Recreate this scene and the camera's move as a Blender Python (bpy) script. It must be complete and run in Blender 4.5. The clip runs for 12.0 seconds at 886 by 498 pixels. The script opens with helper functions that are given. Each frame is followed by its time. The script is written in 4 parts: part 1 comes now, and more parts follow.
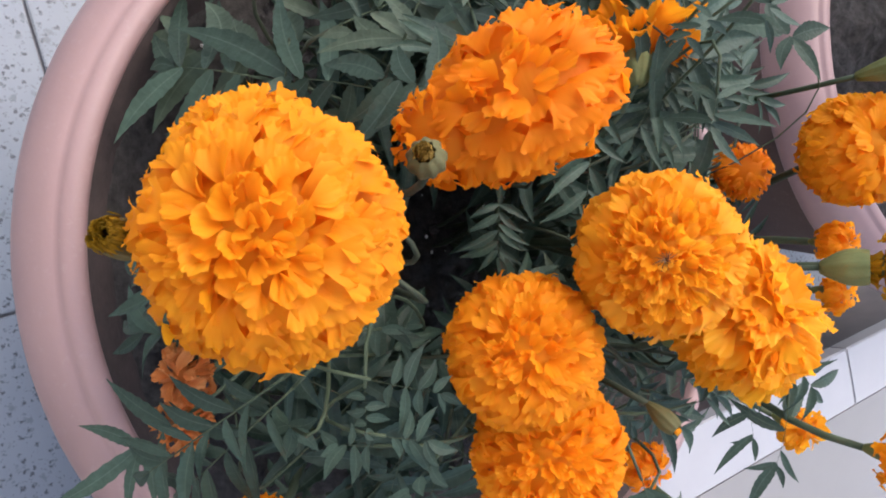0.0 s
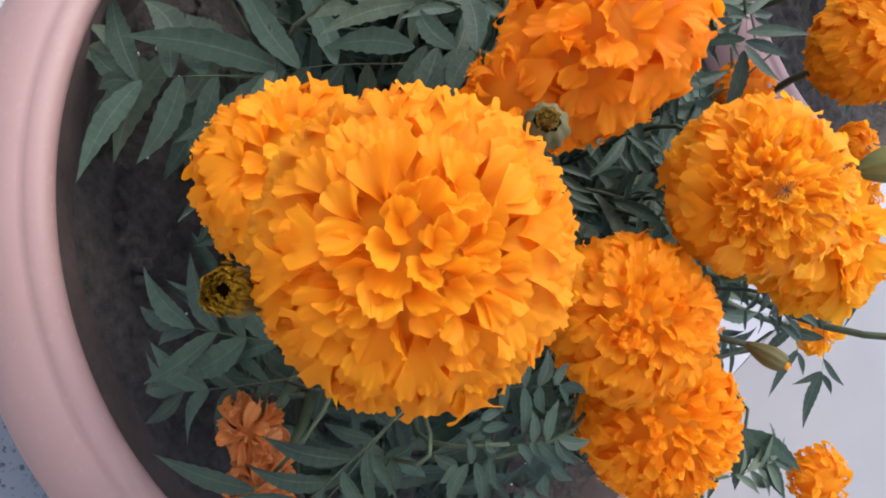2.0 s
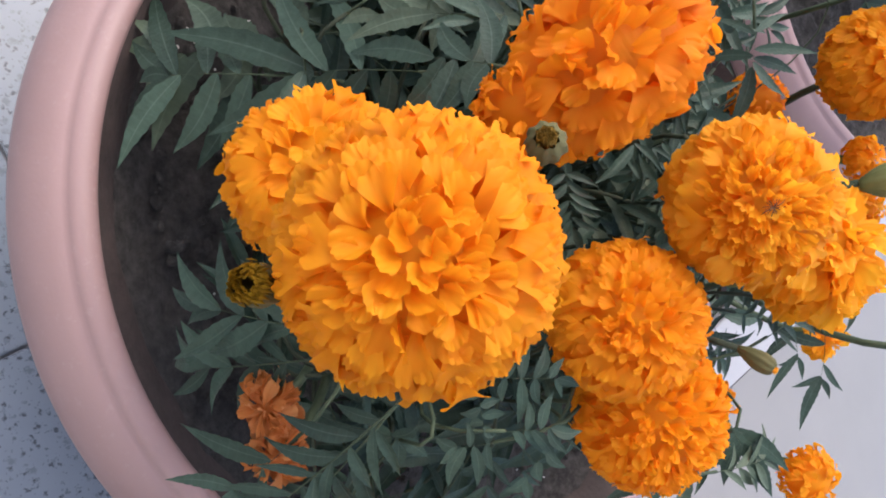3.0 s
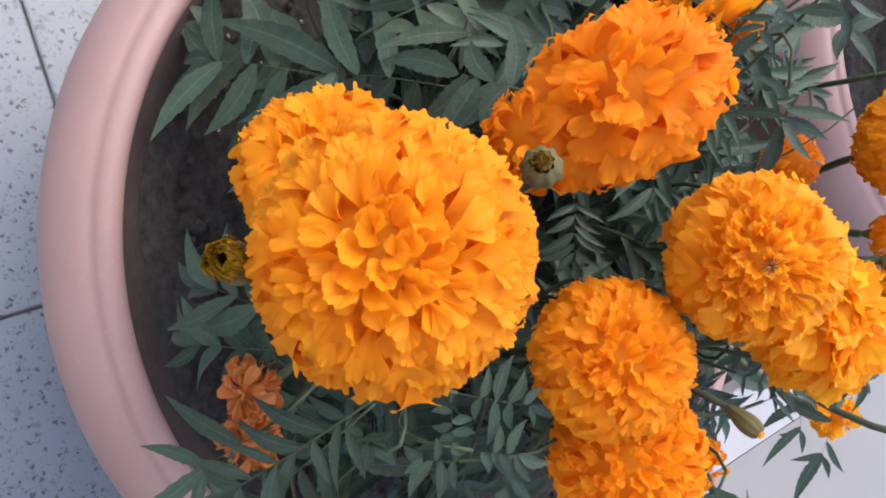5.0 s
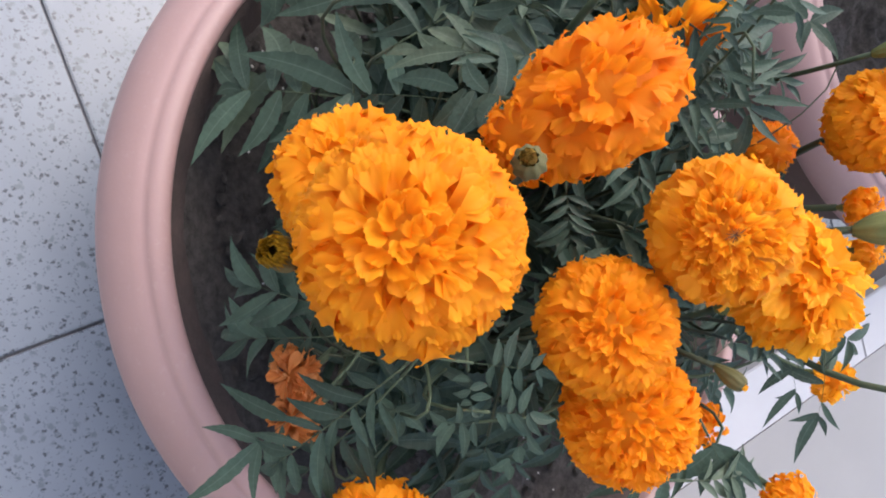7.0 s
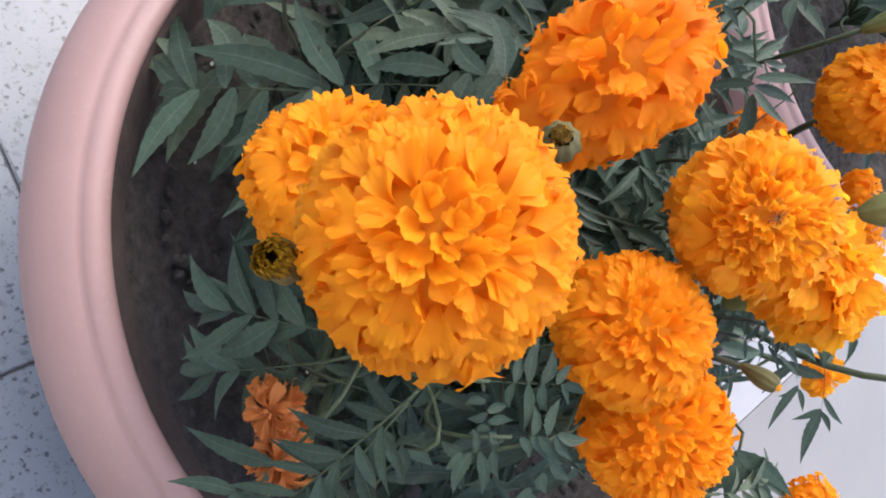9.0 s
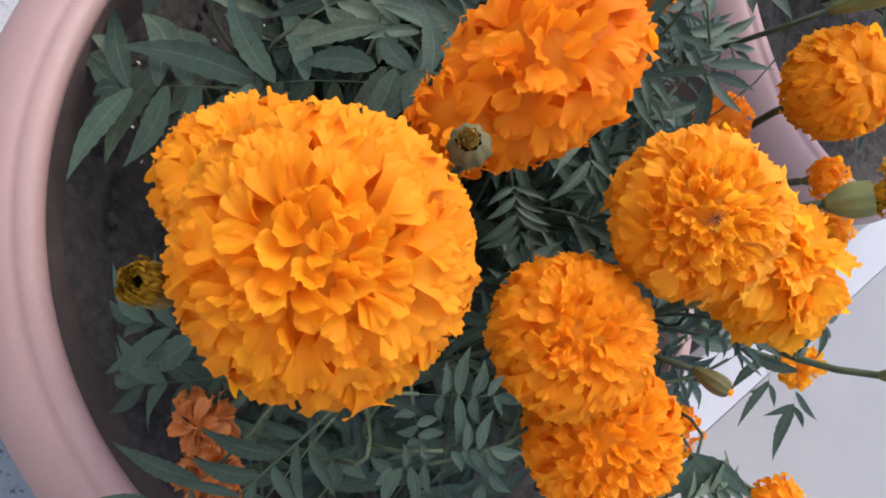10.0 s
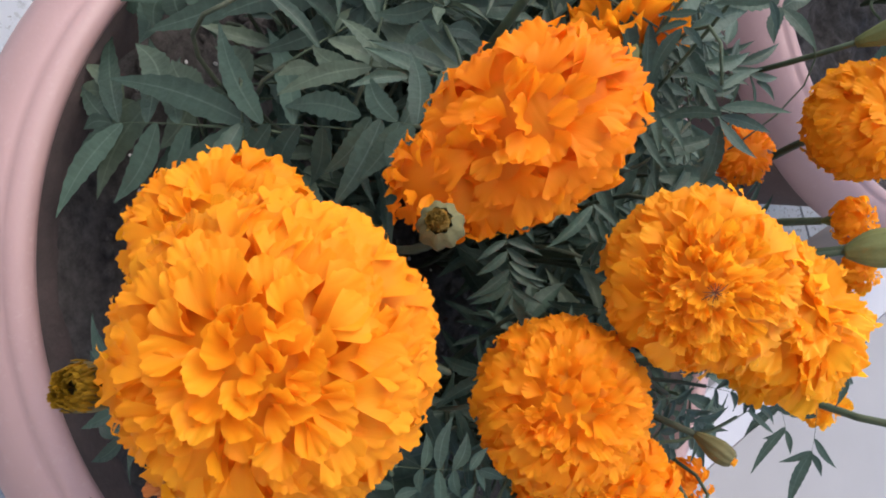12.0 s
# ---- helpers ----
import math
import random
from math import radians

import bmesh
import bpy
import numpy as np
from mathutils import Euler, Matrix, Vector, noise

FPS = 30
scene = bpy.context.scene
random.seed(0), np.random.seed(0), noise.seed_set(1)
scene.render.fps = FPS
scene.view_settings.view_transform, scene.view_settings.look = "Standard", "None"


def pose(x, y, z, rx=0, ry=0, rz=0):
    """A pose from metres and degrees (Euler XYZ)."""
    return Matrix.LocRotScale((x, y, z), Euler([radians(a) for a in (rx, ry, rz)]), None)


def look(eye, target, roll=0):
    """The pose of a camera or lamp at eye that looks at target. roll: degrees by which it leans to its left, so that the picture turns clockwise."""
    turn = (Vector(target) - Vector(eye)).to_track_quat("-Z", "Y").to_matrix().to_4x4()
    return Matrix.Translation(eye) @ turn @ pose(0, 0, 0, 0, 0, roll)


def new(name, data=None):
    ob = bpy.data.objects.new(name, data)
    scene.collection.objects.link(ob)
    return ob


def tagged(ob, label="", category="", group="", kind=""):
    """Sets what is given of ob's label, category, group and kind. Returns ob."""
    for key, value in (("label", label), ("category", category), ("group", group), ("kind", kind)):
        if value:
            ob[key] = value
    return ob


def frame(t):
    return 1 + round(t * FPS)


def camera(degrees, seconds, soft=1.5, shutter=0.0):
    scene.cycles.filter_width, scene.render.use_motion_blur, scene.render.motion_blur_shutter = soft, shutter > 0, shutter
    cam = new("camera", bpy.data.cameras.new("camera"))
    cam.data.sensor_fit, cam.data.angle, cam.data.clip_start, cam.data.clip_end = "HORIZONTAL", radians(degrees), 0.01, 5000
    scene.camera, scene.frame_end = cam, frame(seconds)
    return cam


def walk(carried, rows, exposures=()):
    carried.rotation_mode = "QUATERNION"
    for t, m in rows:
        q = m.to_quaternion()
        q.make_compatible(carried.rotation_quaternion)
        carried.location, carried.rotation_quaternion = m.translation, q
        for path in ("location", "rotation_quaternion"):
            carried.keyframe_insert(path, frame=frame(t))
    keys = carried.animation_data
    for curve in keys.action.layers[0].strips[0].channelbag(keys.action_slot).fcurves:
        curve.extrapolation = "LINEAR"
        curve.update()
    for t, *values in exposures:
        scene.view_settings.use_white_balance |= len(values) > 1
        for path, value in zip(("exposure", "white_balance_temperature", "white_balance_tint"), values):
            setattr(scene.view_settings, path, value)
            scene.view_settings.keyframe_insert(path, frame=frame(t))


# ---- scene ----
cam = camera(62.5, 12.0, soft=1.9)
PATH = [
    (0.0, 0.0173, -0.2268, 0.6175, 1.85, -29.78, 90.00),
    (0.5, 0.0284, -0.2377, 0.6249, 0.93, -29.47, 90.13),
    (1.0, 0.0266, -0.2423, 0.6193, 1.68, -30.11, 89.90),
    (1.2, 0.0207, -0.2351, 0.6106, 2.47, -33.60, 84.56),
    (1.4, 0.0140, -0.2370, 0.5910, 5.80, -36.70, 80.25),
    (1.5, 0.0133, -0.2472, 0.5832, 7.35, -38.00, 78.00),
    (1.6, 0.0125, -0.2554, 0.5725, 7.64, -37.54, 77.35),
    (1.8, 0.0080, -0.2584, 0.5618, 7.73, -36.08, 76.42),
    (2.0, 0.0063, -0.2592, 0.5638, 7.59, -37.04, 75.50),
    (2.2, 0.0018, -0.2575, 0.5624, 6.63, -36.14, 76.18),
    (2.5, 0.0020, -0.2636, 0.5691, 6.11, -35.99, 76.26),
    (2.7, 0.0018, -0.2650, 0.5751, 5.63, -35.80, 76.84),
    (4.3, 0.0105, -0.2558, 0.5882, 0.71, -32.50, 87.41),
    (4.5, 0.0089, -0.2554, 0.5908, 0.82, -32.67, 87.71),
    (5.0, 0.0077, -0.2537, 0.5902, 0.78, -32.29, 88.83),
    (5.3, 0.0217, -0.2540, 0.5893, 0.59, -31.75, 89.07),
    (5.5, 0.0257, -0.2542, 0.5907, 0.84, -31.61, 89.03),
    (6.0, 0.0279, -0.2565, 0.5871, 1.97, -31.22, 88.54),
    (6.3, 0.0199, -0.2595, 0.6058, 2.93, -32.45, 86.91),
    (6.5, 0.0163, -0.2660, 0.6251, 2.50, -32.40, 86.86),
    (7.0, 0.0150, -0.2703, 0.6223, 3.68, -30.57, 84.83),
    (7.2, 0.0095, -0.2647, 0.6075, 4.98, -30.09, 84.14),
    (8.8, 0.0186, -0.2782, 0.5781, 7.93, -35.69, 79.94),
    (9.0, 0.0169, -0.2729, 0.5794, 7.68, -35.89, 80.40),
    (9.5, 0.0153, -0.2584, 0.5808, 7.37, -35.14, 80.95),
    (10.0, 0.0127, -0.2453, 0.5858, 6.83, -35.07, 79.33),
    (10.2, 0.0079, -0.2383, 0.5861, 7.75, -34.92, 78.19),
    (10.5, -0.0009, -0.2294, 0.5867, 7.99, -34.47, 77.99),
    (10.8, -0.0103, -0.2228, 0.5873, 6.94, -33.43, 79.43),
    (11.0, -0.0137, -0.2202, 0.5888, 7.02, -33.57, 79.35),
    (11.5, -0.0155, -0.2179, 0.5919, 6.02, -33.27, 79.49),
    (12.0, -0.0073, -0.2245, 0.5862, 5.08, -32.64, 80.61),
]
EXPOSURE = 1.38
GAIN = ((0.0, 0.02), (0.5, 0.08), (1.0, 0.02), (2.0, -0.02), (4.5, 0.02), (6.5, 0.12), (7.0, 0.05), (9.0, 0.15), (9.5, 0.03), (10.0, -0.06), (11.0, -0.12), (12.0, -0.04))
walk(cam, [(t, pose(*row)) for t, *row in PATH], [(t, EXPOSURE + g, 6350, 10) for t, g in GAIN])

# ---- daylight: open shade under a bright sky ----
world = bpy.data.worlds.new("sky")
scene.world = world
world.use_nodes = True
wn = world.node_tree
sky = wn.nodes.new("ShaderNodeTexSky")
sky.sky_type, sky.sun_disc = "NISHITA", False
sky.sun_elevation, sky.sun_rotation = radians(57), radians(-61)
sky.air_density, sky.dust_density, sky.ozone_density = 1.0, 4.0, 0.6
wn.nodes["Background"].inputs["Strength"].default_value = 0.15
wn.links.new(sky.outputs["Color"], wn.nodes["Background"].inputs["Color"])
sun = new("sun", bpy.data.lights.new("sun", "SUN"))
sun.data.energy, sun.data.angle, sun.data.color = 0.32, radians(70), (1.0, 0.95, 0.88)
sun.matrix_world = look((-0.72, 0.40, 1.45), (0, 0, 0.2))


# ---- materials ----
def material(name, rough=0.5, metal=0.0):
    m = bpy.data.materials.new(name)
    m.use_nodes = True
    b = m.node_tree.nodes["Principled BSDF"]
    b.inputs["Roughness"].default_value, b.inputs["Metallic"].default_value = rough, metal
    return m, m.node_tree, b


def node(tree, kind, **sets):
    n = tree.nodes.new(kind)
    for k, v in sets.items():
        n.inputs[k.replace("_", " ")].default_value = v
    return n


def ramp(tree, source, stops):
    r = tree.nodes.new("ShaderNodeValToRGB")
    while len(r.color_ramp.elements) < len(stops):
        r.color_ramp.elements.new(0.5)
    for e, (at, c) in zip(r.color_ramp.elements, stops):
        e.position, e.color = at, (*c, 1)
    tree.links.new(source, r.inputs["Fac"])
    return r.outputs["Color"]


def mixed(tree, fac, a, b, how="MIX"):
    m = tree.nodes.new("ShaderNodeMix")
    m.data_type, m.blend_type = "RGBA", how
    for socket, value in ((m.inputs[0], fac), (m.inputs[6], a), (m.inputs[7], b)):
        if isinstance(value, bpy.types.NodeSocket):
            tree.links.new(value, socket)
        else:
            socket.default_value = value if isinstance(value, (int, float)) else (*value, 1)
    return m.outputs[2]


def bumped(tree, b, height, strength, distance):
    n = node(tree, "ShaderNodeBump", Strength=strength, Distance=distance)
    tree.links.new(height, n.inputs["Height"])
    tree.links.new(n.outputs["Normal"], b.inputs["Normal"])


def coords(tree, which="Object", scale=(1, 1, 1)):
    c = tree.nodes.new("ShaderNodeTexCoord")
    m = tree.nodes.new("ShaderNodeMapping")
    m.inputs["Scale"].default_value = scale
    tree.links.new(c.outputs[which], m.inputs["Vector"])
    return m.outputs["Vector"]


def noisy(tree, vector, scale, detail=4.0, rough=0.5):
    n = node(tree, "ShaderNodeTexNoise", Scale=scale, Detail=detail, Roughness=rough)
    tree.links.new(vector, n.inputs["Vector"])
    return n.outputs["Fac"]


def thin(m, tree, b, colour, share):
    """Light shines through a thin leaf or petal."""
    tr = tree.nodes.new("ShaderNodeBsdfTranslucent")
    tree.links.new(colour, tr.inputs["Color"])
    mx = node(tree, "ShaderNodeMixShader", Fac=share)
    tree.links.new(b.outputs[0], mx.inputs[1])
    tree.links.new(tr.outputs[0], mx.inputs[2])
    tree.links.new(mx.outputs[0], tree.nodes["Material Output"].inputs["Surface"])


def petal_material(name, dark, mid, light):
    m, t, b = material(name, 0.55)
    info = t.nodes.new("ShaderNodeObjectInfo")
    base = ramp(t, info.outputs["Random"], [(0.0, dark), (0.5, mid), (1.0, light)])
    v = coords(t, "Object", (7, 0.7, 0.5))
    veins = noisy(t, v, 2.2, 2.0)
    c = mixed(t, ramp(t, veins, [(0.4, (0, 0, 0)), (0.75, (0.22, 0.22, 0.22))]), base, light)
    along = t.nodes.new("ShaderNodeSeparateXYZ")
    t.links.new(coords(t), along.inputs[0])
    # base colour deepens towards the claw: pigment plus painted shade between petals
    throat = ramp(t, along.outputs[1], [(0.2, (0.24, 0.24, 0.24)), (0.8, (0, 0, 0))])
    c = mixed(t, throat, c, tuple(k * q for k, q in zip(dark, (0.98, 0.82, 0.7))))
    t.links.new(c, b.inputs["Base Color"])
    b.inputs["Specular IOR Level"].default_value = 0.2
    bumped(t, b, veins, 0.10, 0.02)
    thin(m, t, b, c, 0.56)
    return m


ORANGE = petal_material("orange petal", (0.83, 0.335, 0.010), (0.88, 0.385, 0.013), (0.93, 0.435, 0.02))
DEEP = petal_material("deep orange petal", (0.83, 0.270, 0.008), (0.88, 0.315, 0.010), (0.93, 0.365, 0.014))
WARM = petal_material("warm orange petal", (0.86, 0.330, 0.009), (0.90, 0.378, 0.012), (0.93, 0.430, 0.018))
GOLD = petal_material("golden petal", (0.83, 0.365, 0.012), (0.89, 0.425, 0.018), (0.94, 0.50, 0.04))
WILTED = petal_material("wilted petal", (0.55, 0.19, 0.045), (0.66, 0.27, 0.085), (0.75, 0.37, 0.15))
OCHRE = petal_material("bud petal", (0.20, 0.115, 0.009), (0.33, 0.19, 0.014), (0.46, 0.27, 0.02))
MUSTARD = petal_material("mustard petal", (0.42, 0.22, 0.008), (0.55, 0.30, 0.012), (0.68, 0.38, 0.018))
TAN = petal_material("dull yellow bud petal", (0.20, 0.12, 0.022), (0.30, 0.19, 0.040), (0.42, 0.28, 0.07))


def leaf_material(name, dark, light, vein):
    m, t, b = material(name, 0.5)
    info = t.nodes.new("ShaderNodeObjectInfo")
    base = ramp(t, info.outputs["Random"], [(0.0, dark), (1.0, light)])
    v = coords(t, "Object")
    blotch = ramp(t, noisy(t, v, 4.0, 5.0, 0.6), [(0.35, (0.75, 0.75, 0.75)), (0.7, (1.15, 1.15, 1.15))])
    c = mixed(t, 1.0, base, blotch, "MULTIPLY")
    wave = node(t, "ShaderNodeTexWave", Scale=3.2, Distortion=1.6, Detail=2.0)
    wave.bands_direction = "Y"
    t.links.new(v, wave.inputs["Vector"])
    c = mixed(t, ramp(t, wave.outputs["Fac"], [(0.80, (0, 0, 0)), (1.0, (0.07, 0.07, 0.07))]), c, vein)
    rib = t.nodes.new("ShaderNodeAttribute")
    rib.attribute_name = "rib"
    c = mixed(t, ramp(t, rib.outputs["Fac"], [(0.78, (0, 0, 0)), (1.0, (0.42, 0.42, 0.42))]), c, vein)
    t.links.new(c, b.inputs["Base Color"])
    b.inputs["Specular IOR Level"].default_value = 0.25
    bumped(t, b, noisy(t, v, 14.0, 3.0), 0.10, 0.02)
    thin(m, t, b, c, 0.14)
    return m


LEAF = leaf_material("marigold leaf", (0.028, 0.050, 0.037), (0.056, 0.095, 0.069), (0.115, 0.158, 0.124))
PALE_LEAF = leaf_material("pale young leaf", (0.060, 0.088, 0.060), (0.105, 0.142, 0.098), (0.16, 0.205, 0.15))


def stem_material(name, low, high):
    m, t, b = material(name, 0.5)
    v = coords(t, "Object", (1, 1, 1))
    c = ramp(t, noisy(t, v, 90.0, 4.0), [(0.3, low), (0.7, high)])
    t.links.new(c, b.inputs["Base Color"])
    b.inputs["Specular IOR Level"].default_value = 0.2
    b.inputs["Roughness"].default_value = 0.65
    bumped(t, b, noisy(t, v, 700.0, 2.0), 0.3, 0.001)
    return m


STEM = stem_material("green stem", (0.042, 0.062, 0.038), (0.080, 0.105, 0.064))
CALYX = stem_material("green calyx", (0.115, 0.14, 0.055), (0.19, 0.21, 0.085))
OLIVE = stem_material("olive bracts", (0.105, 0.08, 0.028), (0.175, 0.14, 0.055))
BRACT = stem_material("dull green bracts", (0.075, 0.072, 0.030), (0.125, 0.115, 0.050))
# darker than STEM: rear bloom's own tone, and shade painted into sunken stems
DARK_SHADED_STEM = stem_material("dark stem", (0.030, 0.040, 0.026), (0.06, 0.07, 0.045))
DRY = stem_material("dry brown tissue", (0.12, 0.06, 0.025), (0.24, 0.13, 0.06))


def plastic(name, low, high, rough):
    m, t, b = material(name, rough)
    v = coords(t, "Object")
    soft = noisy(t, v, 9.0, 5.0, 0.6)
    c = ramp(t, soft, [(0.3, low), (0.7, high)])
    dust = ramp(t, noisy(t, v, 220.0, 4.0, 0.7), [(0.58, (0, 0, 0)), (0.78, (0.22, 0.22, 0.22))])
    c = mixed(t, dust, c, (0.45, 0.36, 0.34))
    t.links.new(c, b.inputs["Base Color"])
    fine = noisy(t, v, 500.0, 3.0)
    bumped(t, b, fine, 0.12, 0.0006)
    return m


PINK = plastic("pink plastic", (0.286, 0.184, 0.181), (0.325, 0.211, 0.207), 0.5)
# pink plastic browned in its base colour to stand for shade under the rim
SHADED_BODY = plastic("dusty shade-browned plastic", (0.085, 0.056, 0.050), (0.135, 0.090, 0.082), 0.7)


def mottled():
    m, t, b = material("mottled dark brown plastic", 0.8)
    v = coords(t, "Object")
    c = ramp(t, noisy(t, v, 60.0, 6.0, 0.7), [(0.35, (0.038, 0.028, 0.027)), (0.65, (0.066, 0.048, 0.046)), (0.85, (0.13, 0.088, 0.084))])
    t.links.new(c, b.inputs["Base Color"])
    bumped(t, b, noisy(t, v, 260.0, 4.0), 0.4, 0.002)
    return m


MOTTLED = mottled()


def earth():
    m, t, b = material("dark potting soil", 0.95)
    v = coords(t, "Object")
    c = ramp(t, noisy(t, v, 140.0, 8.0, 0.75), [(0.3, (0.017, 0.015, 0.014)), (0.47, (0.052, 0.046, 0.044)), (0.63, (0.090, 0.081, 0.077)), (0.8, (0.14, 0.128, 0.12))])
    t.links.new(c, b.inputs["Base Color"])
    bumped(t, b, noisy(t, v, 240.0, 8.0, 0.8), 0.9, 0.006)
    return m


SOIL = earth()


def terrazzo(name, ground_low, ground_high, chip, grey):
    m, t, b = material(name, 0.32)
    v = coords(t, "Object")
    c = ramp(t, noisy(t, v, 7.0, 5.0, 0.6), [(0.3, ground_low), (0.7, ground_high)])
    warp = node(t, "ShaderNodeTexNoise", Scale=330.0, Detail=2.0)
    t.links.new(v, warp.inputs["Vector"])
    shift = node(t, "ShaderNodeVectorMath")
    shift.operation = "MULTIPLY_ADD"
    shift.inputs[1].default_value = (0.006, 0.006, 0.006)
    t.links.new(warp.outputs["Color"], shift.inputs[0])
    t.links.new(v, shift.inputs[2])
    v = shift.outputs[0]
    for scale, limit, tone in ((430.0, 0.22, grey), (250.0, 0.22, chip), (160.0, 0.10, grey)):
        cell = node(t, "ShaderNodeTexVoronoi", Scale=scale, Randomness=1.0)
        t.links.new(v, cell.inputs["Vector"])
        bright = t.nodes.new("ShaderNodeSeparateColor")
        t.links.new(cell.outputs["Color"], bright.inputs[0])
        few = node(t, "ShaderNodeMath")
        few.operation = "LESS_THAN"
        few.inputs[1].default_value = limit
        t.links.new(bright.outputs[0], few.inputs[0])
        near = node(t, "ShaderNodeMapRange")
        near.inputs["From Min"].default_value, near.inputs["From Max"].default_value = 0.55, 0.25
        t.links.new(cell.outputs["Distance"], near.inputs["Value"])
        both = node(t, "ShaderNodeMath")
        both.operation = "MULTIPLY"
        t.links.new(few.outputs[0], both.inputs[0])
        t.links.new(near.outputs[0], both.inputs[1])
        c = mixed(t, both.outputs[0], c, tone)
    t.links.new(c, b.inputs["Base Color"])
    bumped(t, b, noisy(t, v, 400.0, 3.0), 0.05, 0.0008)
    return m


TILE = terrazzo("speckled terrazzo", (0.154, 0.177, 0.216), (0.196, 0.222, 0.264), (0.046, 0.054, 0.070), (0.115, 0.132, 0.162))


def plain(name, low, high, rough, scale, bump=0.1):
    m, t, b = material(name, rough)
    v = coords(t, "Object")
    c = ramp(t, noisy(t, v, scale, 6.0, 0.6), [(0.3, low), (0.7, high)])
    t.links.new(c, b.inputs["Base Color"])
    bumped(t, b, noisy(t, v, scale * 12, 4.0), bump, 0.001)
    return m


GROUT = plain("dark grey grout", (0.10, 0.10, 0.11), (0.17, 0.17, 0.18), 0.9, 120.0)
MARBLE = plain("white marble", (0.325, 0.325, 0.342), (0.362, 0.362, 0.38), 0.28, 12.0, 0.03)
PALE_FLOOR = plain("pale marble floor", (0.213, 0.204, 0.198), (0.237, 0.227, 0.221), 0.30, 9.0, 0.03)
RISER = plain("deep brown step face", (0.050, 0.040, 0.040), (0.085, 0.066, 0.066), 0.5, 25.0)
BLOCKER_CREAM = plain("cream of the added wall", (0.66, 0.63, 0.58), (0.72, 0.69, 0.64), 0.85, 3.0)
PERLITE = plain("white perlite", (0.55, 0.54, 0.52), (0.75, 0.74, 0.72), 0.9, 300.0)


# ---- mesh helpers ----
def mesh_of(name, verts, faces, mat, smooth=True):
    me = bpy.data.meshes.new(name)
    me.from_pydata([tuple(v) for v in verts], [], faces)
    me.materials.append(mat)
    if smooth:
        me.polygons.foreach_set("use_smooth", [True] * len(me.polygons))
    me.update()
    return me


def part(name, me, parent, m=None, label=""):
    ob = new(name, me)
    ob.parent = parent
    if m is not None:
        ob.matrix_basis = m
    return tagged(ob, label=label)


def lathe(profile, steps, mat, name):
    """A turned shape; profile rows of radius and height."""
    verts, faces = [], []
    k = len(profile)
    for i in range(steps):
        a = 2 * math.pi * i / steps
        verts += [(r * math.cos(a), r * math.sin(a), z) for r, z in profile]
    for i in range(steps):
        j = (i + 1) % steps
        faces += [(i * k + q, j * k + q, j * k + q + 1, i * k + q + 1) for q in range(k - 1)]
    return mesh_of(name, verts, faces, mat)


def tube(points, radii, mat, name, sides=7):
    """A round stem along points."""
    verts, faces = [], []
    for i, p in enumerate(points):
        ahead = (points[min(i + 1, len(points) - 1)] - points[max(i - 1, 0)]).normalized()
        a = ahead.orthogonal().normalized() if i == 0 else (a - ahead * a.dot(ahead)).normalized()
        b = ahead.cross(a)
        for s in range(sides):
            w = 2 * math.pi * s / sides
            verts.append(p + (a * math.cos(w) + b * math.sin(w)) * radii[i])
    for i in range(len(points) - 1):
        for s in range(sides):
            q = (s + 1) % sides
            faces.append((i * sides + s, i * sides + q, (i + 1) * sides + q, (i + 1) * sides + s))
    faces.append(tuple(range(sides))[::-1])
    faces.append(tuple((len(points) - 1) * sides + s for s in range(sides)))
    return mesh_of(name, verts, faces, mat)


def slab(name, x0, y0, x1, y1, z0, z1, mat, bevel=0.0015):
    bm = bmesh.new()
    bmesh.ops.create_cube(bm, size=1.0)
    for v in bm.verts:
        v.co = Vector(((x0 + x1) / 2 + v.co.x * (x1 - x0), (y0 + y1) / 2 + v.co.y * (y1 - y0), (z0 + z1) / 2 + v.co.z * (z1 - z0)))
    if bevel:
        bmesh.ops.bevel(bm, geom=bm.edges[:], offset=bevel, segments=2, affect="EDGES")
    me = bpy.data.meshes.new(name)
    bm.to_mesh(me)
    bm.free()
    me.materials.append(mat)
    return me


def basis(origin, x, y, z, sx=1.0, sy=1.0, sz=1.0):
    return Matrix(((x.x * sx, y.x * sy, z.x * sz, origin.x), (x.y * sx, y.y * sy, z.y * sz, origin.y), (x.z * sx, y.z * sy, z.z * sz, origin.z), (0, 0, 0, 1)))


def framed(origin, y, up, size=1.0):
    y = Vector(y).normalized()
    x = y.cross(Vector(up)).normalized()
    return basis(Vector(origin), x, y, x.cross(y), size, size, size)


# ---- floor and step ----
FLOOR_TURN = radians(16)
tagged(new("ground", slab("ground", -40, -40, 40, 40, -0.06, -0.012, TILE, 0)), "speckled grey terrazzo ground all around", "ground", kind="structure")
TILE_SIZE, JOINT = 0.30, 0.0024
CORNER = Vector((0.0285, -0.170))


def turned(x, y):
    c, s = math.cos(FLOOR_TURN), math.sin(FLOOR_TURN)
    return Vector((CORNER.x + x * c - y * s, CORNER.y + x * s + y * c, 0))


